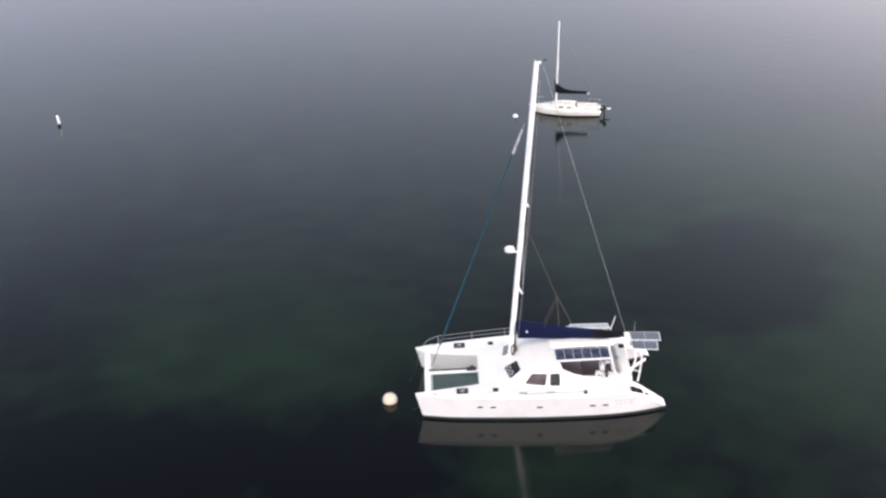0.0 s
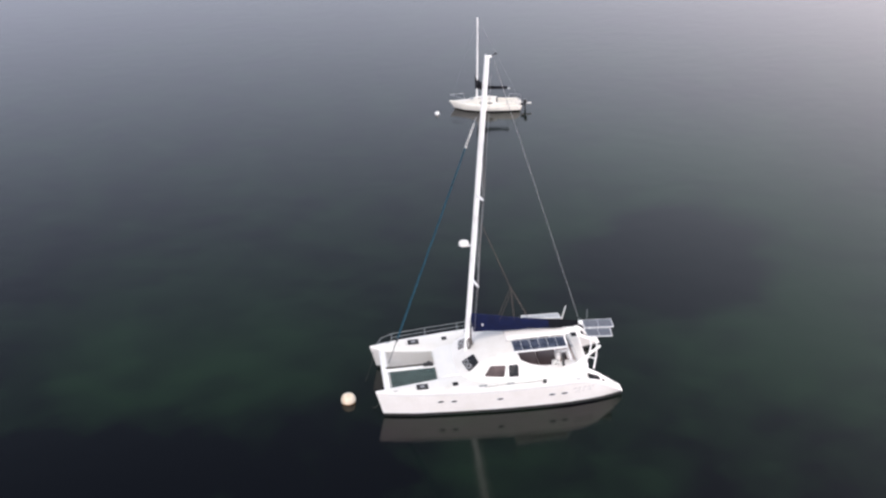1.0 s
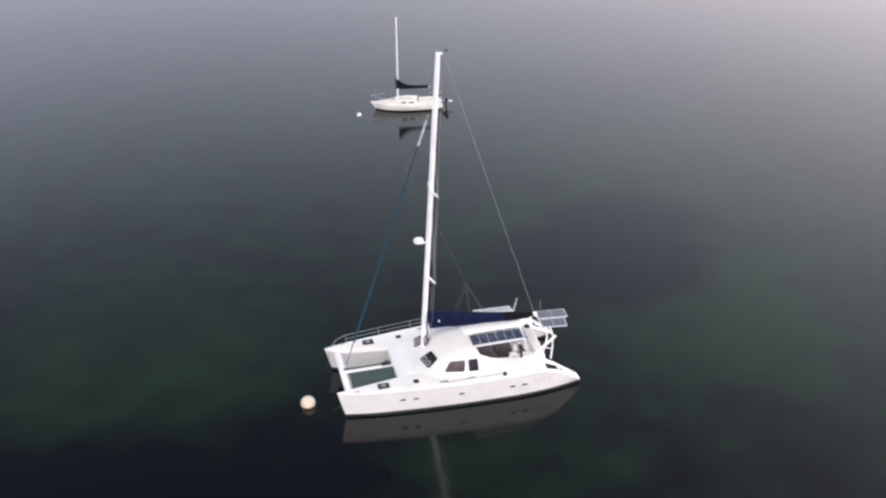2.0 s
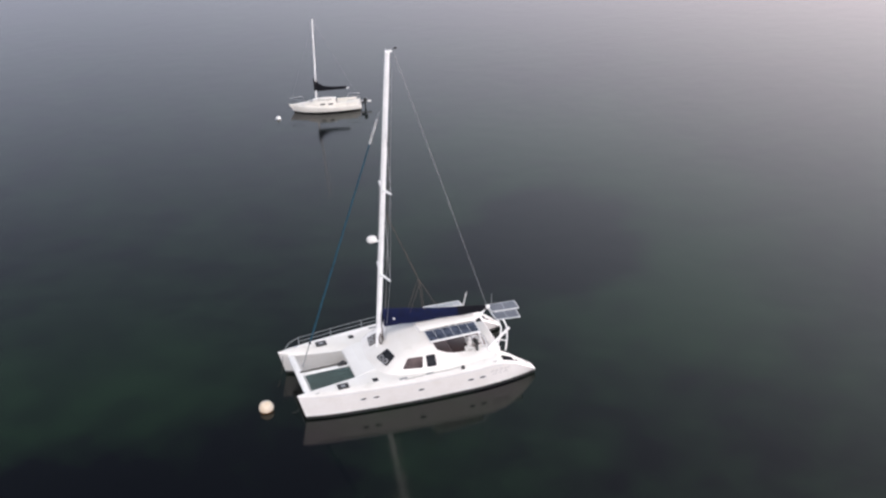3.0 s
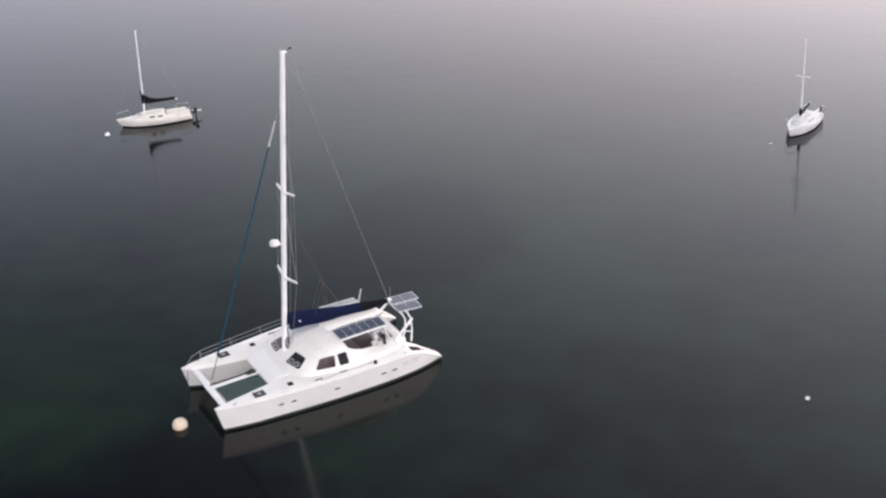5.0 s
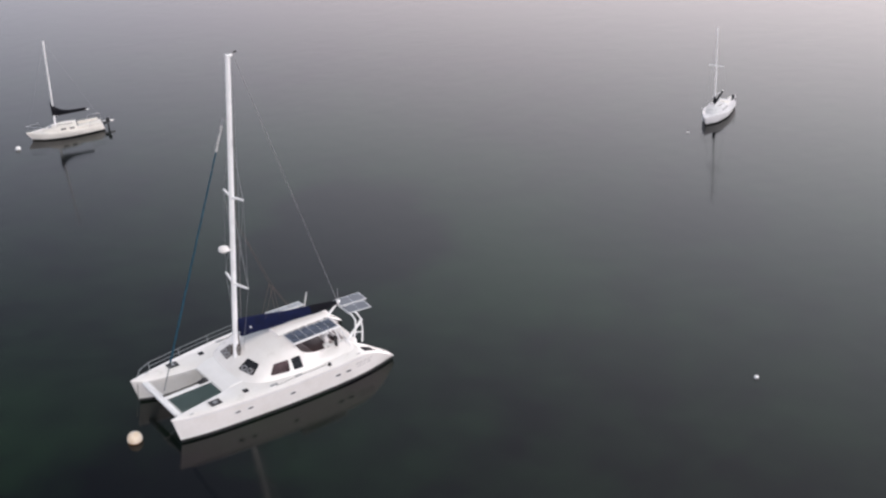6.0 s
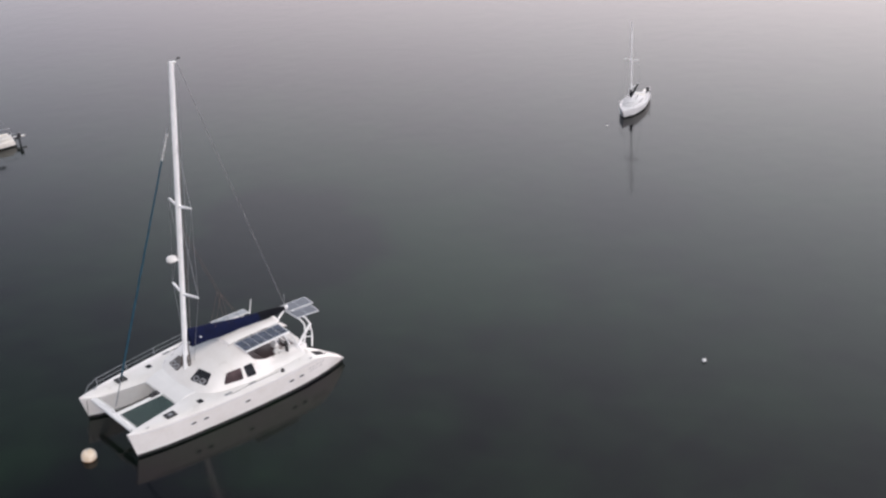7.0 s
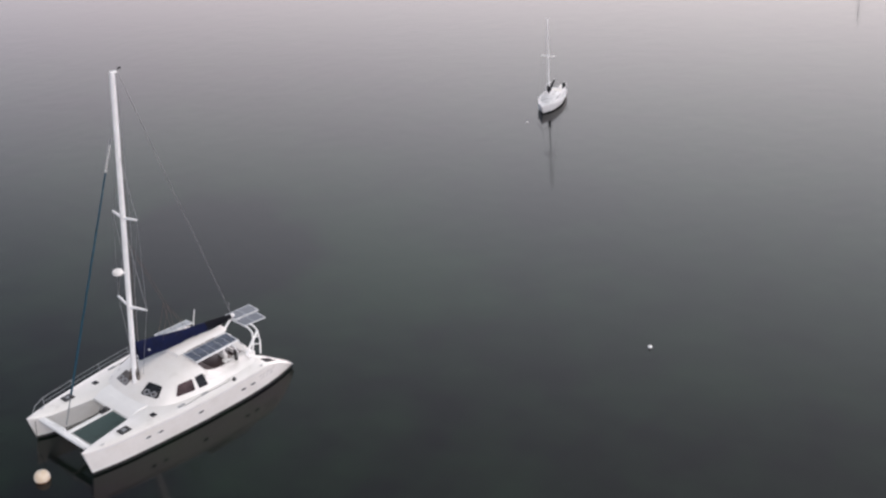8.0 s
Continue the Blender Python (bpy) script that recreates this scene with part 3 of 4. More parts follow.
def solar_panel(name, corners, cells, parent, mat, label, frame_w=0.035):
    """A framed panel on four corners (a, b along its length, c, d back), cells (n, m)."""
    a, b, c, d = [Vector(q) for q in corners]
    nrm = (b - a).cross(d - a).normalized()
    c.z -= (c - a).dot(nrm) / nrm.z
    if nrm.z < 0:
        nrm = -nrm
    at = lambda u, v, h: a.lerp(b, u).lerp(d.lerp(c, u), v) + nrm * h
    bm = B()
    lo = [bm.verts.new(at(u, v, -0.035)) for u, v in ((0, 0), (1, 0), (1, 1), (0, 1))]
    hi = [bm.verts.new(at(u, v, 0)) for u, v in ((0, 0), (1, 0), (1, 1), (0, 1))]
    bm.faces.new(lo[::-1]), bm.faces.new(hi)
    for i in range(4):
        bm.faces.new((lo[i], lo[(i + 1) % 4], hi[(i + 1) % 4], hi[i]))
    fr = part(name, bm, ALLOY, parent, label)
    lu, lv = (b - a).length, (d - a).length
    n, m = cells
    for i in range(n):
        for j in range(m):
            mu, mv = frame_w / lu, frame_w / lv
            u0, u1 = mu + (1 - 2 * mu) * i / n + 0.3 * mu, mu + (1 - 2 * mu) * (i + 1) / n - 0.3 * mu
            v0, v1 = mv + (1 - 2 * mv) * j / m + 0.3 * mv, mv + (1 - 2 * mv) * (j + 1) / m - 0.3 * mv
            bm = B()
            q = [bm.verts.new(at(u, v, 0.006)) for u, v in ((u0, v0), (u1, v0), (u1, v1), (u0, v1))]
            r = [bm.verts.new(at(u, v, -0.002)) for u, v in ((u0, v0), (u1, v0), (u1, v1), (u0, v1))]
            bm.faces.new(q)
            for k in range(4):
                bm.faces.new((r[k], r[(k + 1) % 4], q[(k + 1) % 4], q[k]))
            part("cell", bm, mat, fr)
    return fr


# port awning of six panels, on a light frame
pan = solar_panel("solar_panel", ((7.05, -2.12, 2.73), (9.78, -2.03, 2.68), (9.80, -1.10, 2.74), (7.04, -1.13, 2.80)), (6, 1), cat, CELL, "long solar panel of six dark blue cells")
bm = B()
add_tube(bm, [(7.05, -2.16, 2.70), (9.80, -2.07, 2.65)], 0.030, 8)
part("panel_rail", bm, SPAR, pan, smooth=True)
for x in (7.3, 8.5, 9.7):
    part("panel_bracket", add_tube(B(), [(x, -2.08, 2.66), (x, -0.95, 2.73)], 0.022, 6), SPAR, pan, smooth=True)
part("panel_post", add_tube(B(), [(9.78, -2.05, 2.65), (10.20, -2.30, 1.44)], 0.022, 6), ALLOY, pan, smooth=True)
# starboard panels folded lower down, the bright sky's reflection painted into their colour
pan = solar_panel("solar_panel", ((8.30, 3.12, 1.80), (10.30, 2.96, 1.82), (10.40, 2.52, 1.76), (8.30, 2.80, 1.74)), (5, 1), cat, SKY_SHEEN, "solar panel strip at the rail with painted pale sky reflection", 0.05)
part("panel_rail", add_tube(B(), [(7.10, 2.98, 1.70), (8.32, 2.94, 1.76)], 0.035, 6), SPAR, pan, smooth=True)
for x in (8.5, 9.4, 10.2):
    part("panel_post", add_tube(B(), [(x, 2.88, 1.77), (x, 2.84, 1.42)], 0.022, 6), SPAR, pan, smooth=True)
bm = B()
add_tube(bm, [(10.36, 2.52, 1.30), (10.44, 2.55, 1.75), (10.68, 2.64, 2.38)], 0.030, 8, r_end=0.02)
part("flagstaff", bm, SPAR, cat, smooth=True)

# cockpit: coamings, sole, seats with brown cushions, helm
for s in (-1, 1):
    bm = B()
    rows = []
    for x, zt, yo in ((7.24, 2.06, 2.60), (7.46, 2.00, 2.68), (7.70, 1.86, 2.74), (8.0, 1.70, 2.80), (8.40, 1.58, 2.82), (9.0, 1.53, 2.84), (10.0, 1.50, 2.74), (10.45, 1.40, 2.60)):
        rows.append([(x, s * yo, 1.40), (x, s * (yo - 0.20), zt - 0.03), (x, s * (yo - 0.32), zt), (x, s * 1.84, zt + 0.02), (x, s * 1.74, zt - 0.02), (x, s * 1.72, 1.37)])
    add_loft(bm, rows, closed=True, cap=True)
    part("coaming", bm, GELCOAT, cat, "rounded white cockpit coaming", smooth=True)
    seat = part("cockpit_seat", add_box(B(), (7.34, min(s * 0.12, s * 1.70), 1.30), (9.52, max(s * 0.12, s * 1.70), 1.40), 0.02), GELCOAT, cat)
    for x0, x1 in ((7.36, 8.44), (8.46, 9.46)):
        part("cushion", add_box(B(), (x0, min(s * 0.16, s * 1.60), 1.40), (x1, max(s * 0.16, s * 1.60), 1.48), 0.03), CUSHION, seat, "brown vinyl cushion", smooth=True)
part("companion_door", add_box(B(), (7.23, -0.40, 1.45), (7.28, 0.40, 2.45), 0.02), SMOKED, cat, "dark companionway door")
for s in (-1, 1):
    part("saloon_window", add_box(B(), (7.23, min(s * 0.55, s * 1.4), 1.70), (7.275, max(s * 0.55, s * 1.4), 2.24), 0.02), TINTED, cat, "brown-tinted window in the after bulkhead")

part("cockpit_sole", add_box(B(), (9.54, -1.38, 1.425), (10.34, 1.38, 1.448)), SOLE, cat, "worn grey-brown cockpit sole")
bench = part("helm_bench", add_box(B(), (9.70, -1.50, 1.38), (10.06, -0.30, 1.47), 0.03), GELCOAT, cat, smooth=True)
part("cushion", add_box(B(), (9.73, -1.36, 1.47), (10.0, -0.66, 1.53), 0.025), CUSHION, bench, "dark brown bench cushion", smooth=True)
part("backrest", add_box(B(), (9.92, -1.34, 1.53), (10.02, -0.70, 1.72), 0.03), GELCOAT, bench, "white helm backrest", smooth=True)
bm = B()
add_box(bm, (9.34, -1.24, 1.40), (9.60, -0.78, 1.72), 0.07)
add_box(bm, (9.42, -1.14, 1.70), (9.58, -0.88, 1.82), 0.04)
helm = part("helm_pedestal", bm, GELCOAT, cat, "white helm pedestal with a steel wheel", smooth=True)
# black box added for the dark slot between white parts
part("helm_slot", add_box(B(), (9.54, -2.00, 1.52), (9.66, -1.80, 2.12), 0.04), RUBBER, cat, "dark upright box for the gap beside the helm", smooth=True)
bm = B()
cx, cy, cz = 9.64, -1.01, 1.78
add_tube(bm, [(cx, cy + 0.20 * math.cos(g), cz + 0.20 * math.sin(g)) for g in np.linspace(0, 2 * math.pi, 25)], 0.014, 6)
for g in np.linspace(0, 2 * math.pi, 6)[:-1]:
    add_tube(bm, [(cx, cy, cz), (cx, cy + 0.20 * math.cos(g), cz + 0.20 * math.sin(g))], 0.008, 5)
part("wheel", bm, STEEL, helm, "stainless steering wheel")
bm = B()
for k, (x, y, z, r) in enumerate(((9.22, -1.42, 1.50, 0.14), (9.36, -1.56, 1.50, 0.12), (9.14, -1.60, 1.49, 0.10), (9.28, -1.50, 1.58, 0.09))):
    bmesh.ops.create_icosphere(bm, subdivisions=2, radius=r, matrix=Matrix.Translation((x, y, z)) @ Matrix.Scale(0.7, 4, (0, 0, 1)))
part("coiled_line", bm, WHITE_CLOTH, cat, "heap of coiled white line", smooth=True)

# flat after deck between the hulls, stepped at its edge, with the mainsheet track before it
bm = B()
PLAN = ((10.46, -1.72), (10.64, -1.58), (10.90, -1.08), (10.93, -0.30), (10.98, 0.80), (11.00, 1.72), (10.46, 1.72))
for z0, z1, inset in ((1.10, 1.42, 0.0), (1.42, 1.445, 0.03)):
    mid = Vector((10.70, 0.2, 0))
    lo = [bm.verts.new((x, y, z0)) for x, y in PLAN]
    hi = [bm.verts.new((x - inset * (1 if x > mid.x else -1), y - inset * (1 if y > mid.y else -1), z1)) for x, y in PLAN]
    bm.faces.new(hi)
    for i in range(len(PLAN)):
        k = (i + 1) % len(PLAN)
        bm.faces.new((lo[i], lo[k], hi[k], hi[i]))
part("after_deck", bm, GELCOAT, cat, "flat white after deck with a stepped edge")
track = part("mainsheet_track", add_box(B(), (10.38, -1.62, 1.40), (10.42, 1.86, 1.455), 0.01), ALLOY, cat, "grey mainsheet traveller track")
part("traveller_car", add_box(B(), (10.33, -0.12, 1.46), (10.47, 0.06, 1.53), 0.02), STEEL, track)
part("after_locker", add_box(B(), (10.62, 0.95, 1.43), (10.92, 1.35, 1.462), 0.02), SMOKED, cat, "dark locker lid in the after deck")

# stern arch on the port quarter with two panels
LEG_A = [Vector(q) for q in ((11.16, -1.88, 1.14), (11.30, -1.80, 1.80), (11.40, -1.55, 2.28), (11.38, -1.25, 2.48), (11.30, 0.48, 2.52))]
LEG_B = [Vector(q) for q in ((10.70, -1.80, 1.34), (10.94, -1.70, 1.80), (11.12, -1.48, 2.26), (11.10, -1.22, 2.46), (11.06, 0.48, 2.52))]
arch = part("stern_arch", add_tube(B(), LEG_A, 0.042, 8), SPAR, cat, "white tubular stern arch", smooth=True)
part("arch_leg", add_tube(B(), LEG_B, 0.042, 8), SPAR, arch, smooth=True)
for za in (0.42, 0.74):
    part("arch_rung", add_tube(B(), [LEG_A[0].lerp(LEG_A[2], za), LEG_B[0].lerp(LEG_B[2], za)], 0.026, 6), SPAR, arch, smooth=True)
part("davit_strut", add_tube(B(), [(10.20, -1.90, 1.47), (11.64, -1.24, 2.03)], 0.070, 8), SPAR, arch, smooth=True)
part("boom_gallows", add_tube(B(), [(10.02, -0.70, 2.68), (10.74, -0.48, 3.02)], 0.055, 8), SPAR, arch, smooth=True)
part("gallows_stay", add_tube(B(), [(10.74, -0.48, 3.02), (11.05, 0.10, 2.54)], 0.035, 8), SPAR, arch, smooth=True)
solar_panel("solar_panel", ((11.06, -0.25, 2.60), (12.56, -0.39, 2.56), (12.60, 0.43, 2.57), (11.06, 0.52, 2.62)), (2, 1), arch, CELL_PALE, "aluminium-framed solar panel on the arch")
solar_panel("solar_panel", ((11.02, -1.06, 2.54), (12.29, -1.23, 2.52), (12.36, -0.46, 2.54), (10.98, -0.30, 2.57)), (2, 1), arch, CELL_PALE, "aluminium-framed solar panel on the arch")
bm = B()
bmesh.ops.create_uvsphere(bm, u_segments=14, v_segments=8, radius=0.11, matrix=Matrix.Translation((10.80, -0.48, 3.08)))
part("aerial_dome", bm, SPAR, arch, smooth=True)
part("whip_aerial", add_tube(B(), [(11.32, 0.46, 2.54), (11.38, 0.50, 3.22)], 0.016, 5), WIRE, arch)

# deck gear: hatches, winches, cleats
for s in (-1, 1):
    z = 1.395 if s < 0 else 1.315
    hy, ky = (-2.36, -2.40) if s < 0 else (2.30, 2.36)
    hatch = part("deck_hatch", add_box(B(), (2.07, hy - 0.24, z), (2.65, hy + 0.24, z + 0.045), 0.02), RUBBER, cat, "black-framed deck hatch")
    part("hatch_lens", add_box(B(), (2.25, hy - 0.11, z + 0.04), (2.46, hy + 0.11, z + 0.055), 0.01), FROSTED, hatch, "pale hatch lens")
    part("small_hatch", add_box(B(), (3.88, ky - 0.15, z - 0.01), (4.15, ky + 0.15, z + 0.04), 0.02), SMOKED, cat, "small dark hatch")
    bm = B()
    bmesh.ops.create_cone(bm, cap_ends=True, segments=16, radius1=0.11, radius2=0.08, depth=0.18, matrix=Matrix.Translation((8.40, s * (3.14 - TRIM[s]), 1.46 - 0.8 * TRIM[s])))
    part("winch", bm, RUBBER, cat, "black sheet winch", smooth=True)
    for x in (1.0, 10.1):
        bm = B()
        y, h = glide(x, XO, YO) - 0.16 - TRIM[s], glide(x, XZ, ZO) - 0.8 * TRIM[s]
        add_box(bm, (x - 0.12, s * y - 0.02, h + 0.06), (x + 0.12, s * y + 0.02, h + 0.09), 0.01)
        add_box(bm, (x - 0.05, s * y - 0.02, h), (x - 0.02, s * y + 0.02, h + 0.07))
        add_box(bm, (x + 0.02, s * y - 0.02, h), (x + 0.05, s * y + 0.02, h + 0.07))
        part("cleat", bm, STEEL, cat)

# jib sheets lying along the side decks
for s in (-1, 1):
    bm = B()
    add_tube(bm, [(x, s * (2.98 - 0.05 * (x - 7) ** 2 / 4 + 0.035 * math.sin(2.6 * x) - TRIM[s]), glide(x, XZ, ZO) - 0.8 * TRIM[s] + 0.030) for x in np.linspace(5.4, 8.3, 24)], 0.017, 6)
    part("jib_sheet", bm, SHEET, cat, "slack grey jib sheet on the side deck", smooth=True)

# guard rail along the starboard edge: stanchions, two wires, pulpit at the bow
tops = []
for x in (1.25, 3.06, 4.82, 6.7):
    y, z = glide(x, XO, YO) - 0.14, glide(x, XZ, ZO) - 0.07
    part("stanchion", add_tube(B(), [(x, y, z), (x, y + 0.03, z + 0.44)], 0.021, 6), WIRE, cat)
    tops.append(Vector((x, y + 0.03, z + 0.44)))
bow = Vector((0.40, 2.42, 1.30))
part("pulpit", add_tube(B(), [bow, bow + Vector((0.30, 0.06, 0.36)), tops[0]], 0.017, 6), WIRE, cat, smooth=True)
for drop in (0.0, 0.23):
    part("guard_wire", add_tube(B(), [q - Vector((0, 0, drop)) for q in tops], 0.015, 6), WIRE, cat)

# mast, raked aft
M0, M1 = Vector((4.88, 0.17, 1.40)), Vector((6.54, -0.27, 17.42))


def on_mast(z):
    return M0.lerp(M1, (z - M0.z) / (M1.z - M0.z))


bm = B()
rows = []
for k in range(13):
    f = k / 12
    c = M0.lerp(M1, f)
    a, b = (0.135, 0.12) if f < 0.9 else (0.135 - 0.2 * (f - 0.9), 0.12 - 0.1 * (f - 0.9))
    rows.append([(c.x + a * math.cos(g), c.y + b * math.sin(g), c.z) for g in np.linspace(0, 2 * math.pi, 17)[:-1]])
add_loft(bm, rows, closed=True, cap=True)
mast = part("mast", bm, SPAR, cat, "tall white raked aluminium mast", smooth=True)
bm = B()
add_box(bm, M1 + Vector((-0.10, -0.09, 0)), M1 + Vector((0.22, 0.09, 0.08)), 0.02)
add_tube(bm, [M1 + Vector((-0.05, 0.05, 0.05)), M1 + Vector((-0.05, 0.05, 0.16))], 0.012, 5)
part("mast_head", bm, SPAR, mast)
bm = B()
add_tube(bm, [M1 + Vector((0.20, 0, 0.06)), M1 + Vector((0.42, -0.02, 0.16))], 0.015, 5)
add_box(bm, M1 + Vector((0.34, -0.05, 0.12)), M1 + Vector((0.46, 0.04, 0.19)))
part("wind_vane", bm, RUBBER, mast, "dark wind vane")
tips = {}
for zs, s, dx, dy in ((5.90, -1, 0.20, -1.12), (5.90, 1, 0.20, 1.16), (10.48, -1, 0.15, -0.90), (10.48, 1, 0.07, 0.88)):
    c = on_mast(zs)
    tip = c + Vector((dx, dy, 0.10))
    bm = B()
    add_tube(bm, [c, tip], 0.075, 8, r_end=0.05)
    part("spreader", bm, SPAR, mast, "white swept spreader", smooth=True)
    tips[zs, s] = tip
# radar on a bracket before the mast
c = on_mast(7.9)
bm = B()
rad = c + Vector((-0.50, 0, 0.02))
rows = []
for r, h in ((0.02, -0.12), (0.20, -0.12), (0.255, -0.07), (0.26, 0.03), (0.22, 0.10), (0.12, 0.135), (0.01, 0.14)):
    rows.append([(rad.x + r * math.cos(g), rad.y + r * math.sin(g), rad.z + h) for g in np.linspace(0, 2 * math.pi, 21)[:-1]])
add_loft(bm, rows, closed=True, cap=True)
radar = part("radar_dome", bm, GELCOAT, mast, "white radar dome", smooth=True)
part("bracket", add_box(B(), (rad.x - 0.05, rad.y - 0.06, rad.z - 0.18), (c.x, rad.y + 0.06, rad.z - 0.12), 0.01), SPAR, radar)
# mast foot clutter
for dy in (-0.28, 0.25):
    bm = B()
    bmesh.ops.create_cone(bm, cap_ends=True, segments=14, radius1=0.09, radius2=0.07, depth=0.16, matrix=Matrix.Translation((5.0, 0.3 + dy, 1.62)))
    part("mast_winch", bm, STEEL, mast, smooth=True)
for k, (dx, dy) in enumerate(((-0.10, 0.20), (-0.16, -0.06), (0.12, 0.10), (0.20, 0.22), (0.24, -0.04))):
    q = on_mast(2.35 + 0.18 * k)
    part("halyard_tail", add_tube(B(), [(5.0 + dx, 0.3 + dy, 1.45), (5.0 + dx * 1.1, 0.3 + dy * 1.2, 1.9), (q.x + dx * 0.6, q.y + dy * 0.6, q.z)], 0.030, 5), ROPE, mast)
for x, y, z, r, long in ((4.98, 0.36, 2.10, 0.075, 0.30), (5.10, 0.22, 1.95, 0.07, 0.26), (5.06, 0.02, 2.20, 0.07, 0.28)):
    bm = B()
    for k in range(4):
        add_tube(bm, [(x + (r + 0.012 * k) * math.cos(g), y + 0.025 * k - 0.04, z + (long + 0.015 * k) * math.sin(g)) for g in np.linspace(0.3, 2 * math.pi - 0.3, 12)], 0.016, 5)
    part("halyard_hank", bm, ROPE, mast, "hank of brown rope hung at the mast")
for x, y, r in ((4.66, 0.36, 0.11), (4.72, 0.02, 0.10), (5.30, 0.62, 0.12), (5.34, -0.06, 0.10)):
    bm = B()
    add_tube(bm, [(x + (r - 0.003 * k) * math.cos(0.7 * k), y + (r - 0.003 * k) * math.sin(0.7 * k), 1.50 + 0.09 * (x - 4.6) + 0.006 * k) for k in range(28)], 0.014, 5)
    part("rope_coil", bm, ROPE, mast, "coil of weathered brown rope")


def wire(name, pts, r, mat, parent=mast, label=""):
    bm = B()
    add_tube(bm, pts, r, 6)
    return part(name, bm, mat, parent, label)


for s in (-1, 1):
    wire("shroud", [on_mast(13.9), tips[10.48, s], tips[5.90, s], on_mast(2.2) + Vector((0.30, s * 0.30, 0))], 0.010, WIRE)
    wire("diamond_stay", [on_mast(9.4) + Vector((0.10, s * 0.12, 0)), tips[5.90, s]], 0.012, WIRE)
    wire("shroud", [tips[10.48, s], on_mast(6.6) + Vector((0.26, s * 0.14, 0))], 0.009, WIRE)
# running lines close behind the mast
wire("halyard", [on_mast(16.6) + Vector((0.24, -0.05, 0)), on_mast(10) + Vector((0.36, -0.05, 0)), on_mast(3.2) + Vector((0.30, -0.05, 0))], 0.010, WIRE)
wire("halyard", [on_mast(13.8) + Vector((0.24, 0.1, 0)), on_mast(3.4) + Vector((0.42, 0.15, 0))], 0.010, ROPE)

# forestay with a furled sail: white at the head, blue sun strip below
S0, S1 = Vector((0.88, 0.16, 1.46)), on_mast(14.5) + Vector((-0.31, 0.02, 0))
wire("forestay", [S0, S1], 0.028, WIRE)
stay = lambda z: S0.lerp(S1, (z - S0.z) / (S1.z - S0.z))
for name, za, zb, r0, r1, mat, label in (("furled_sail", 2.9, 13.0, 0.052, 0.036, BLUE_SAIL, "furled headsail in a faded blue strip"), ("sail_head", 13.0, 14.2, 0.062, 0.050, WHITE_CLOTH, "white head of the furled sail")):
    bm = B()
    pts = [stay(za + (zb - za) * k / 24) + Vector((0.008 * math.sin(k * 2.1), 0.008 * math.cos(k * 1.7), 0)) for k in range(25)]
    add_tube(bm, pts, r0, 8, r_end=r1)
    part(name, bm, mat, mast, label, smooth=True)
bm = B()
bmesh.ops.create_cone(bm, cap_ends=True, segments=14, radius1=0.065, radius2=0.065, depth=0.14, matrix=Matrix.Translation(stay(2.80)))
part("furler_drum", bm, RUBBER, mast, smooth=True)

# boom in its blue sail bag
bm = B()
add_tube(bm, [(5.30, 0.16, 3.10), (10.74, -0.46, 3.06)], 0.10, 10)
boom = part("boom", bm, SPAR, cat, smooth=True)


def bag(x0, x1, name, mat, label):
    bm = B()
    rows = []
    for k in range(19):
        x = x0 + (x1 - x0) * k / 18
        f = (x - 5.30) / 5.3
        y = 0.10 - 0.56 * f
        top = 3.92 - 0.28 * f**0.7 - 0.46 * f + 0.025 * math.sin(9 * f)
        base = 2.92 - 0.02 * f + 0.02 * math.sin(14 * f)
        w = 0.34 - 0.15 * f
        sec = []
        for j in range(12):
            g = math.pi * j / 11
            yy = -math.cos(g) * w * (0.55 + 0.45 * math.sin(g))
            zz = base + (top - base) * math.sin(g) ** 1.35
            sec.append((x + 0.03 * math.sin(3 * zz), y + yy + 0.012 * math.sin(7 * x + 5 * zz), zz))
        rows.append(sec)
    add_loft(bm, rows, closed=True, cap=True)
    return part(name, bm, mat, boom, label, smooth=True)


bag(5.30, 9.15, "sail_bag", NAVY, "navy blue canvas sail bag laced along the boom")
bag(9.15, 10.66, "sail_bag_end", BLACK_CLOTH, "black after end of the sail bag")
# small white emblem on the bag
bm = B()
q = Vector((5.78, -0.30, 3.38))
add_tube(bm, [q + Vector((0, 0.10, 0)), q], 0.042, 8)
part("emblem", bm, WHITE_CLOTH, boom, "small white round emblem")
# topping lift and lazy jacks
wire("topping_lift", [on_mast(17.25) + Vector((0.34, 0, 0)), (10.74, -0.46, 3.14)], 0.0125, WIRE)
for s, y in ((-1, -0.10), (1, 0.25)):
    apex = Vector((7.36, y, 5.10))
    wire("lazy_jack", [on_mast(9.3) + Vector((0.12, s * 0.1, 0)), apex], 0.0075, ROPE)
    for x in (6.65, 7.42, 8.15):
        wire("lazy_jack", [apex, (x, 0.14 + s * 0.2 - 0.11 * (x - 5), 3.50)], 0.0085, ROPE)

# ================= moorings =================
def ball(bm, c, r, squash=1.0, z0=-1.0, z1=1.0):
    rows = []
    for k in range(11):
        h = z0 + (z1 - z0) * k / 10
        g = math.asin(max(-1, min(1, h)))
        rows.append([(c[0] + max(r * math.cos(g), 0.004) * math.cos(q), c[1] + max(r * math.cos(g), 0.004) * math.sin(q), c[2] + r * squash * math.sin(g)) for q in np.linspace(0, 2 * math.pi, 25)[:-1]])
    return add_loft(bm, rows, closed=True, cap=True)


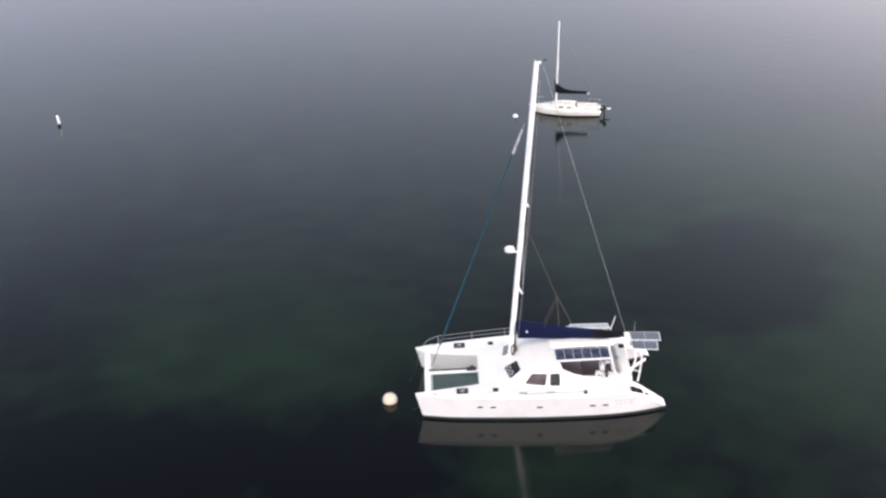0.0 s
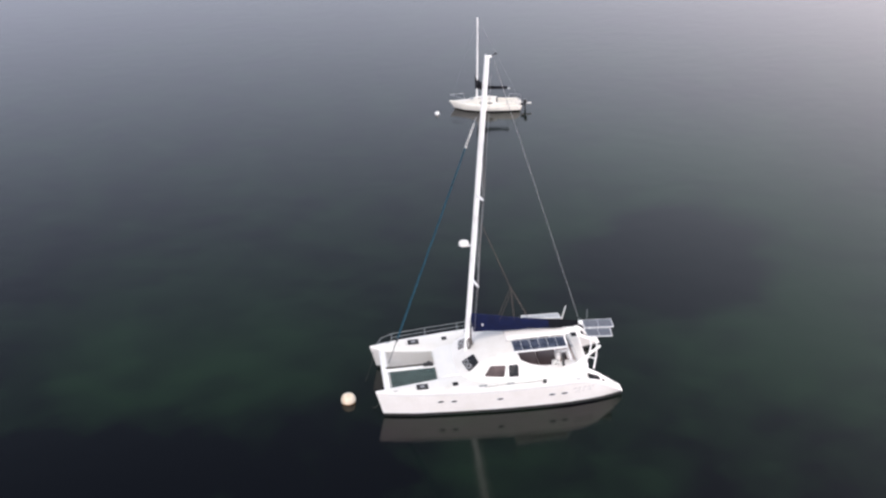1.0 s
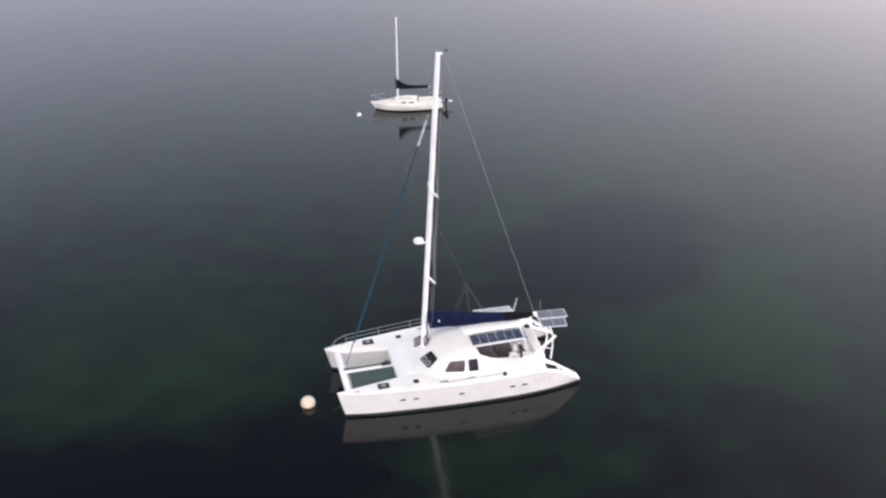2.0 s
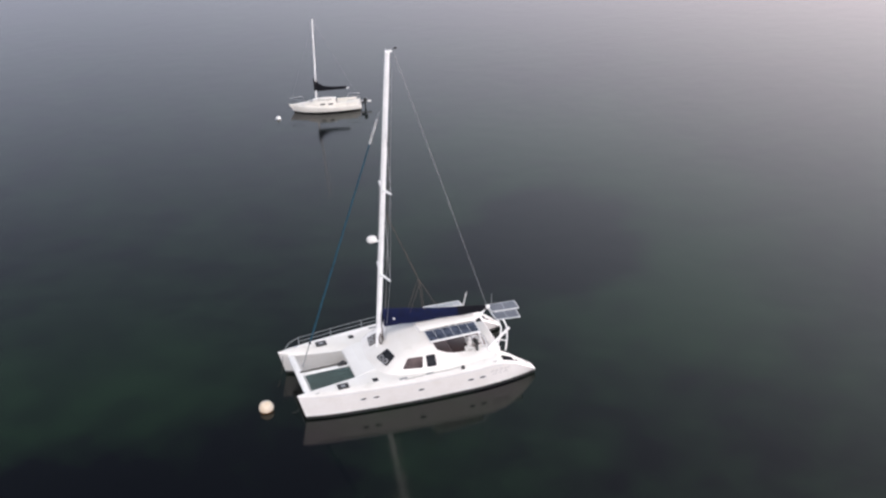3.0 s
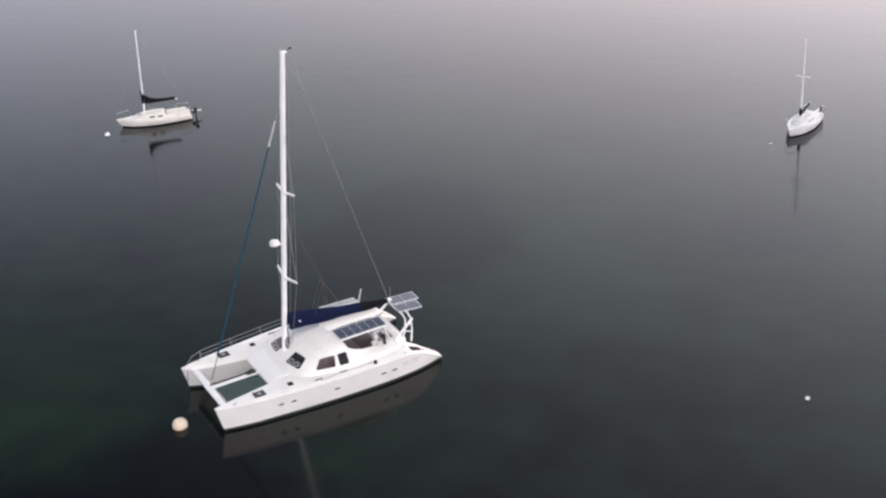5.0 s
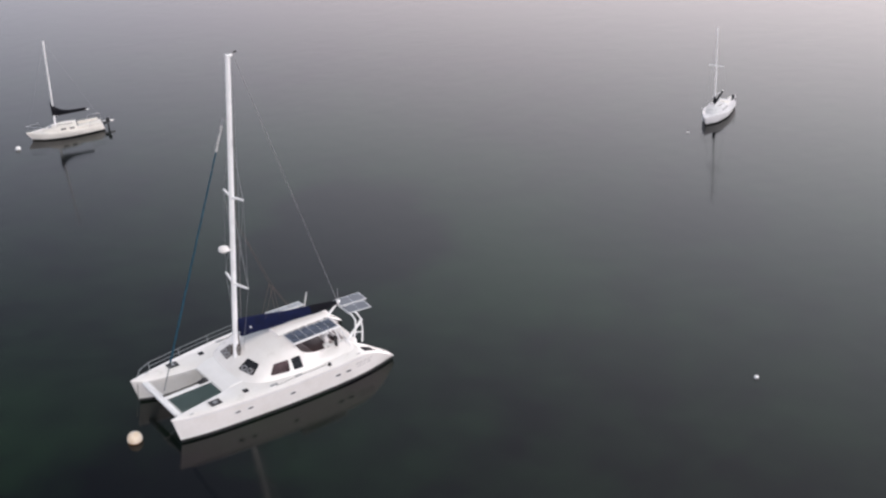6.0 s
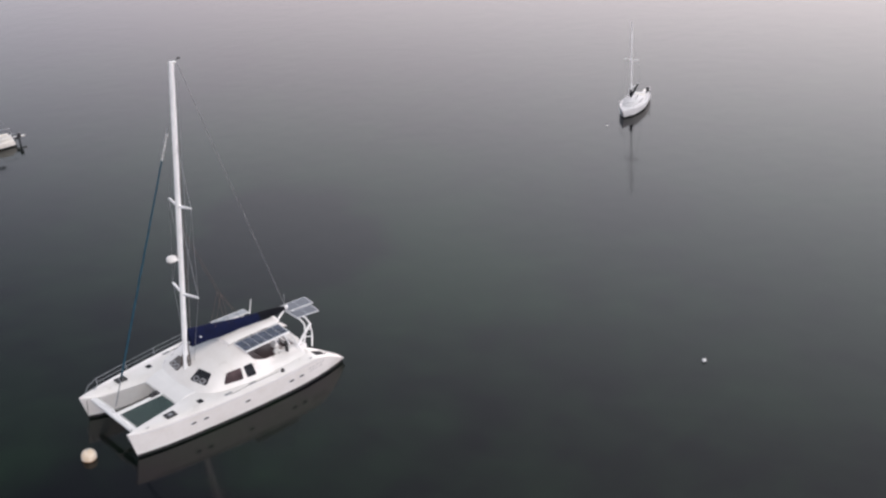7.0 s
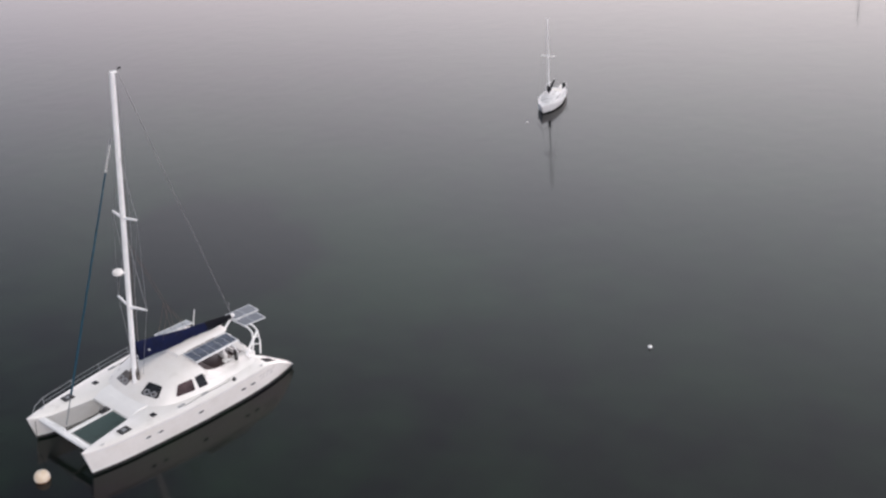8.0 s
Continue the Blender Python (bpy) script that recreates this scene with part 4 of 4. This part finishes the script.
big = thing("mooring_buoy", "large round cream mooring buoy with an orange stained waterline", "buoy", m=pose(-1.29, -0.55, 0.14, 2, -1, 20))
part("float", ball(B(), (0, 0, 0), 0.375, 1.0, -0.20, 1.0), BUOY_CREAM, big, smooth=True)
part("stained_base", ball(B(), (0, 0, 0), 0.376, 1.0, -1.0, -0.20), BUOY_STAIN, big, "orange weed-stained underside", smooth=True)
# added ring in place of the orange float showing through the water
rng = random.Random(5)
rows = [[((r + rng.uniform(-0.02, 0.03) * (k == 2)) * math.cos(g), (r + rng.uniform(-0.02, 0.03) * (k == 2)) * math.sin(g), h) for g in np.linspace(0, 2 * math.pi, 33)[:-1]] for k, (r, h) in enumerate(((0.30, -0.170), (0.35, -0.180), (0.395, -0.196)))]
part("underwater_rim", add_loft(B(), rows, closed=True), BUOY_STAIN, big, "ragged orange-brown rim for the float seen underwater", smooth=True)
bm = B()
add_tube(bm, [(0.09 * math.cos(g), 0, 0.36 + 0.07 * math.sin(g)) for g in np.linspace(-0.6, math.pi + 0.6, 12)], 0.018, 6)
part("lifting_eye", bm, STEEL, big)
for s in (-1, 1):
    line = thing("mooring_line", "slack dark mooring rope from a bow to the buoy", "rope", "mooring lines")
    bm = B()
    pts = [Vector((0.42, s * 1.95, 1.36)), Vector((0.30, s * 1.9, 0.62)), Vector((-0.05, s * 1.55, 0.05)), Vector((-0.5, s * 0.9 - 0.15, -0.12)), Vector((-1.1, s * 0.2 - 0.5, -0.1)), Vector((-1.3, -0.55, 0.0))]
    add_tube(bm, pts, 0.014, 6)
    part("rope", bm, WET_ROPE, line, smooth=True)


def small_buoy(x, y, r, name, label, squash=1.0, lift=0.3):
    b = thing(name, label, "buoy", m=pose(x, y, r * lift))
    part("float", ball(B(), (0, 0, 0), r, squash), BUOY_WHITE, b, smooth=True)
    bm = B()
    add_tube(bm, [(0, 0, r * squash * 0.9), (0, 0, r * squash + 0.08)], 0.025, 6)
    part("eye", bm, RUBBER, b)
    return b


small_buoy(10.90, 40.72, 0.20, "mooring_buoy", "small white round mooring buoy by a yacht")
small_buoy(23.98, -17.96, 0.115, "float", "small white pot float alone on the water")
small_buoy(46.45, 5.88, 0.10, "mooring_buoy", "small low white mooring buoy by a yacht", 0.5, -0.1)

spar = thing("spar_buoy", "white upright spar buoy with a dark foot", "buoy", m=pose(-26.1, 47.0, 0, 2, -3, 0))
bm = B()
add_tube(bm, [(0, 0, 0.22), (0, 0, 0.86), (0, 0, 0.92)], 0.12, 12, r_end=0.10)
part("shaft", bm, BUOY_WHITE, spar, smooth=True)
bm = B()
add_tube(bm, [(0, 0, -0.6), (0, 0, 0.22)], 0.13, 12)
part("foot", bm, SPAR_DARK, spar, "dark weedy foot", smooth=True)


# ================= small yachts =================
def yacht(label, m, L, beam, free, mast_f, mast_h, boom_up, covered, spread_z, paint, rake_aft, glass, stout):
    """A small sloop; x runs forward from the transom, z = 0 is the waterline."""
    boat = thing("sailboat", label, "sailboat", "yachts at moorings", m)
    fs = np.linspace(0, 1, 25)
    hb = lambda f: 0.5 * beam * glide(f, (0, 0.25, 0.5, 0.75, 0.92, 1.0), (0.70, 0.93, 1.0, 0.70, 0.24, 0.02))
    sh = lambda f: free * glide(f, (0, 0.4, 1.0), (0.92, 0.88, 1.14))
    top, low = [], []
    for f in fs:
        x = f * L
        at = lambda y, z: (x - 0.07 * L * max(0, f - 0.8) / 0.2 * (1 - max(z, 0) / (free * 1.12)) + 0.03 * L * (1 - f) * (z / free) * (f < 0.3), y, z)
        h, z = hb(f), sh(f)
        w = h * 0.90
        port = [at(-w, 0.10), at(-h * 0.97, z * 0.5), at(-h, z * 0.93), at(-h + 0.015, z)]
        top.append(port + [at(-h * 0.5, z + 0.03), at(0, z + 0.045), at(h * 0.5, z + 0.03)] + [(q[0], -q[1], q[2]) for q in port[::-1]])
        low.append([at(-w, 0.10), at(-w * 0.7, -0.2), at(0, -0.32), at(w * 0.7, -0.2), at(w, 0.10)])
    bm = add_loft(B(), top)
    bm.faces.new([v for v in list(bm.verts)[:len(top[0])]])
    hull = part("hull", bm, paint, boat, smooth=True)
    part("bottom_paint", add_loft(B(), low), ANTIFOUL, hull, "dark bottom paint", smooth=True)
    # cabin
    rows = []
    for f, w, z in ((0.34, 0.66, 0.02), (0.35, 0.64, 0.36), (0.50, 0.66, 0.40), (0.62, 0.60, 0.34), (0.72, 0.44, 0.20), (0.80, 0.24, 0.03)):
        zz, y = sh(f), w * beam * 0.5
        rows.append([(f * L, -y * 1.08, zz), (f * L, -y, zz + z * 0.8), (f * L, -y * 0.8, zz + z), (f * L, 0, zz + z * 1.1 + 0.02), (f * L, y * 0.8, zz + z), (f * L, y, zz + z * 0.8), (f * L, y * 1.08, zz)])
    cabin = part("cabin", add_loft(B(), rows, cap=True), paint, boat, smooth=True)
    for s in (-1, 1):
        for f in (0.42, 0.53):
            y = s * beam * 0.5 * 0.672
            bm = B()
            add_box(bm, (f * L - 0.2, y - 0.02, sh(f) + 0.12), (f * L + 0.2, y + 0.02, sh(f) + 0.24), 0.015)
            part("cabin_window", bm, glass, cabin)
    for s in (-1, 1):
        bm = B()
        add_tube(bm, [(0.40 * L, s * 0.20 * beam, sh(0.4) + 0.46), (0.60 * L, s * 0.18 * beam, sh(0.6) + 0.44)], 0.016, 5)
        part("grab_rail", bm, CUSHION, cabin, "brown wooden grab rail")
    part("companionway", add_box(B(), (0.335 * L, -0.22, sh(0.34) + 0.06), (0.352 * L, 0.22, sh(0.34) + 0.40), 0.01), SMOKED, cabin, "dark companionway")
    part("hatch", add_box(B(), (0.40 * L, -0.28, sh(0.4) + 0.40), (0.48 * L, 0.28, sh(0.4) + 0.46), 0.02), paint, cabin)
    part("fore_hatch", add_box(B(), (0.665 * L, -0.2, sh(0.66) + 0.27), (0.715 * L, 0.2, sh(0.66) + 0.33), 0.02), FROSTED if glass is SMOKED else paint, cabin)
    # cockpit coamings and well
    for s in (-1, 1):
        part("coaming", add_box(B(), (0.06 * L, s * 0.30 * beam - 0.05, sh(0.2) + 0.01), (0.355 * L, s * 0.30 * beam + 0.05, sh(0.2) + 0.20), 0.03), paint, boat)
    part("cockpit_sole", add_box(B(), (0.08 * L, -0.22 * beam, sh(0.2) + 0.03), (0.34 * L, 0.22 * beam, sh(0.2) + 0.06)), CREAM, boat)
    # mast and rigging
    mx = mast_f * L
    mz = sh(mast_f) + 0.25
    bm = B()
    add_tube(bm, [(mx, 0, mz - 0.1), (mx - rake_aft * 0.5, 0, mast_h * 0.5), (mx - rake_aft, 0, mast_h)], stout, 10, r_end=stout * 0.8)
    pole = part("mast", bm, SPAR, boat, "white mast", smooth=True)
    if spread_z:
        for s in (-1, 1):
            bm = B()
            add_tube(bm, [(mx - rake_aft * 0.55, 0, spread_z), (mx - rake_aft * 0.55 - 0.04, s * 0.54, spread_z + 0.03)], 0.034, 6)
            part("spreader", bm, SPAR, pole)
    for name, pts in (("forestay", [(mx - rake_aft, 0, mast_h * 0.97), (0.985 * L, 0, sh(1.0))]), ("backstay", [(mx - rake_aft, 0, mast_h), (0.02, 0, sh(0))]),
                      ("shroud", [(mx - rake_aft, 0, mast_h * 0.93), (mx - 0.1, 0.46 * beam, sh(0.55))]), ("shroud", [(mx - rake_aft, 0, mast_h * 0.93), (mx - 0.1, -0.46 * beam, sh(0.55))])):
        wire(name, pts, 0.003, WIRE, pole)
    bz = mz + 0.86 if covered else mz + 0.30
    end = Vector((mx - (0.465 if covered else 0.34) * L, 0, bz + boom_up))
    bm = B()
    add_tube(bm, [(mx - 0.05, 0, bz), end], 0.04, 8)
    spar_b = part("boom", bm, SPAR, boat, smooth=True)
    bm = B()
    rows = []
    for k in range(13):
        f = k / 12
        c = Vector((mx + 0.06, 0, bz)).lerp(end, f * 0.93)
        tall = (0.98 * math.exp(-f * 5.5) + 0.235) if covered else (0.55 * math.exp(-f * 9) + 0.09)
        w = 0.11 - 0.04 * f
        rows.append([(c.x, w * math.cos(g), c.z - 0.05 + (tall * (0.5 + 0.5 * math.sin(g)))) for g in np.linspace(0, 2 * math.pi, 13)[:-1]])
    add_loft(bm, rows, closed=True, cap=True)
    part("sail_cover", bm, BLACK_CLOTH, spar_b, "dark navy sail cover bunched at the mast", smooth=True)
    # pulpit, pushpit
    bm = B()
    add_tube(bm, [(0.80 * L, -hb(0.8), sh(0.8)), (0.82 * L, -hb(0.8), sh(0.8) + 0.5), (0.99 * L, 0, sh(1) + 0.52), (0.82 * L, hb(0.8), sh(0.8) + 0.5), (0.80 * L, hb(0.8), sh(0.8))], 0.014, 6)
    part("pulpit", bm, STEEL, boat, smooth=True)
    for s in (-1, 1):
        bm = B()
        add_tube(bm, [(0.20 * L, s * hb(0.2) * 0.97, sh(0.2)), (0.18 * L, s * hb(0.2) * 0.97, sh(0.2) + 0.48), (0.02 * L, s * hb(0) * 0.9, sh(0) + 0.48), (0.02 * L, s * hb(0) * 0.9, sh(0))], 0.018, 6)
        part("pushpit", bm, STEEL, boat, smooth=True)
    # outboard and rudder blade
    bm = B()
    add_box(bm, (-0.46, 0.18, 0.54), (-0.18, 0.44, 0.88), 0.06)
    motor = part("outboard_motor", bm, OUTBOARD, boat, "black outboard motor tilted on the transom", smooth=True)
    bm = B()
    add_box(bm, (-0.36, 0.26, -0.15), (-0.24, 0.38, 0.66), 0.02)
    add_box(bm, (-0.20, 0.22, 0.42), (0.04, 0.42, 0.60), 0.02)
    part("leg", bm, OUTBOARD, motor)
    bm = B()
    add_box(bm, (-0.78, -0.12, 0.42), (0.03, 0.10, 0.52), 0.03)
    part("boarding_step", bm, GELCOAT, boat, "white stern boarding step")
    return boat


def heading(bow, stern, z=0.0):
    d = Vector(bow) - Vector(stern)
    return pose(stern[0], stern[1], z, 0, 0, math.degrees(math.atan2(d.y, d.x))), d.length


m, _ = heading((12.12, 41.80), (17.64, 39.88))
yacht("white sloop with a dark sail cover at a mooring", m, 5.80, 2.0, 0.56, 0.622, 7.50, 0.05, True, 0, CREAM, 0.34, SMOKED, 0.070)
m, _ = heading((48.14, 5.73), (52.34, 7.08))
sloop = yacht("white sloop with bare mast and dark furled mainsail", m, 4.57, 1.85, 0.60, 0.578, 6.80, 0.50, False, 3.95, PALE_HULL, 0.10, FROSTED, 0.055)
# one more, farther out, known by its mast's reflection
far = copy_thing(sloop, pose(101.5, 2.5, 0, 0, 0, 175))
tagged(far, "distant white sloop mirrored in the calm water")
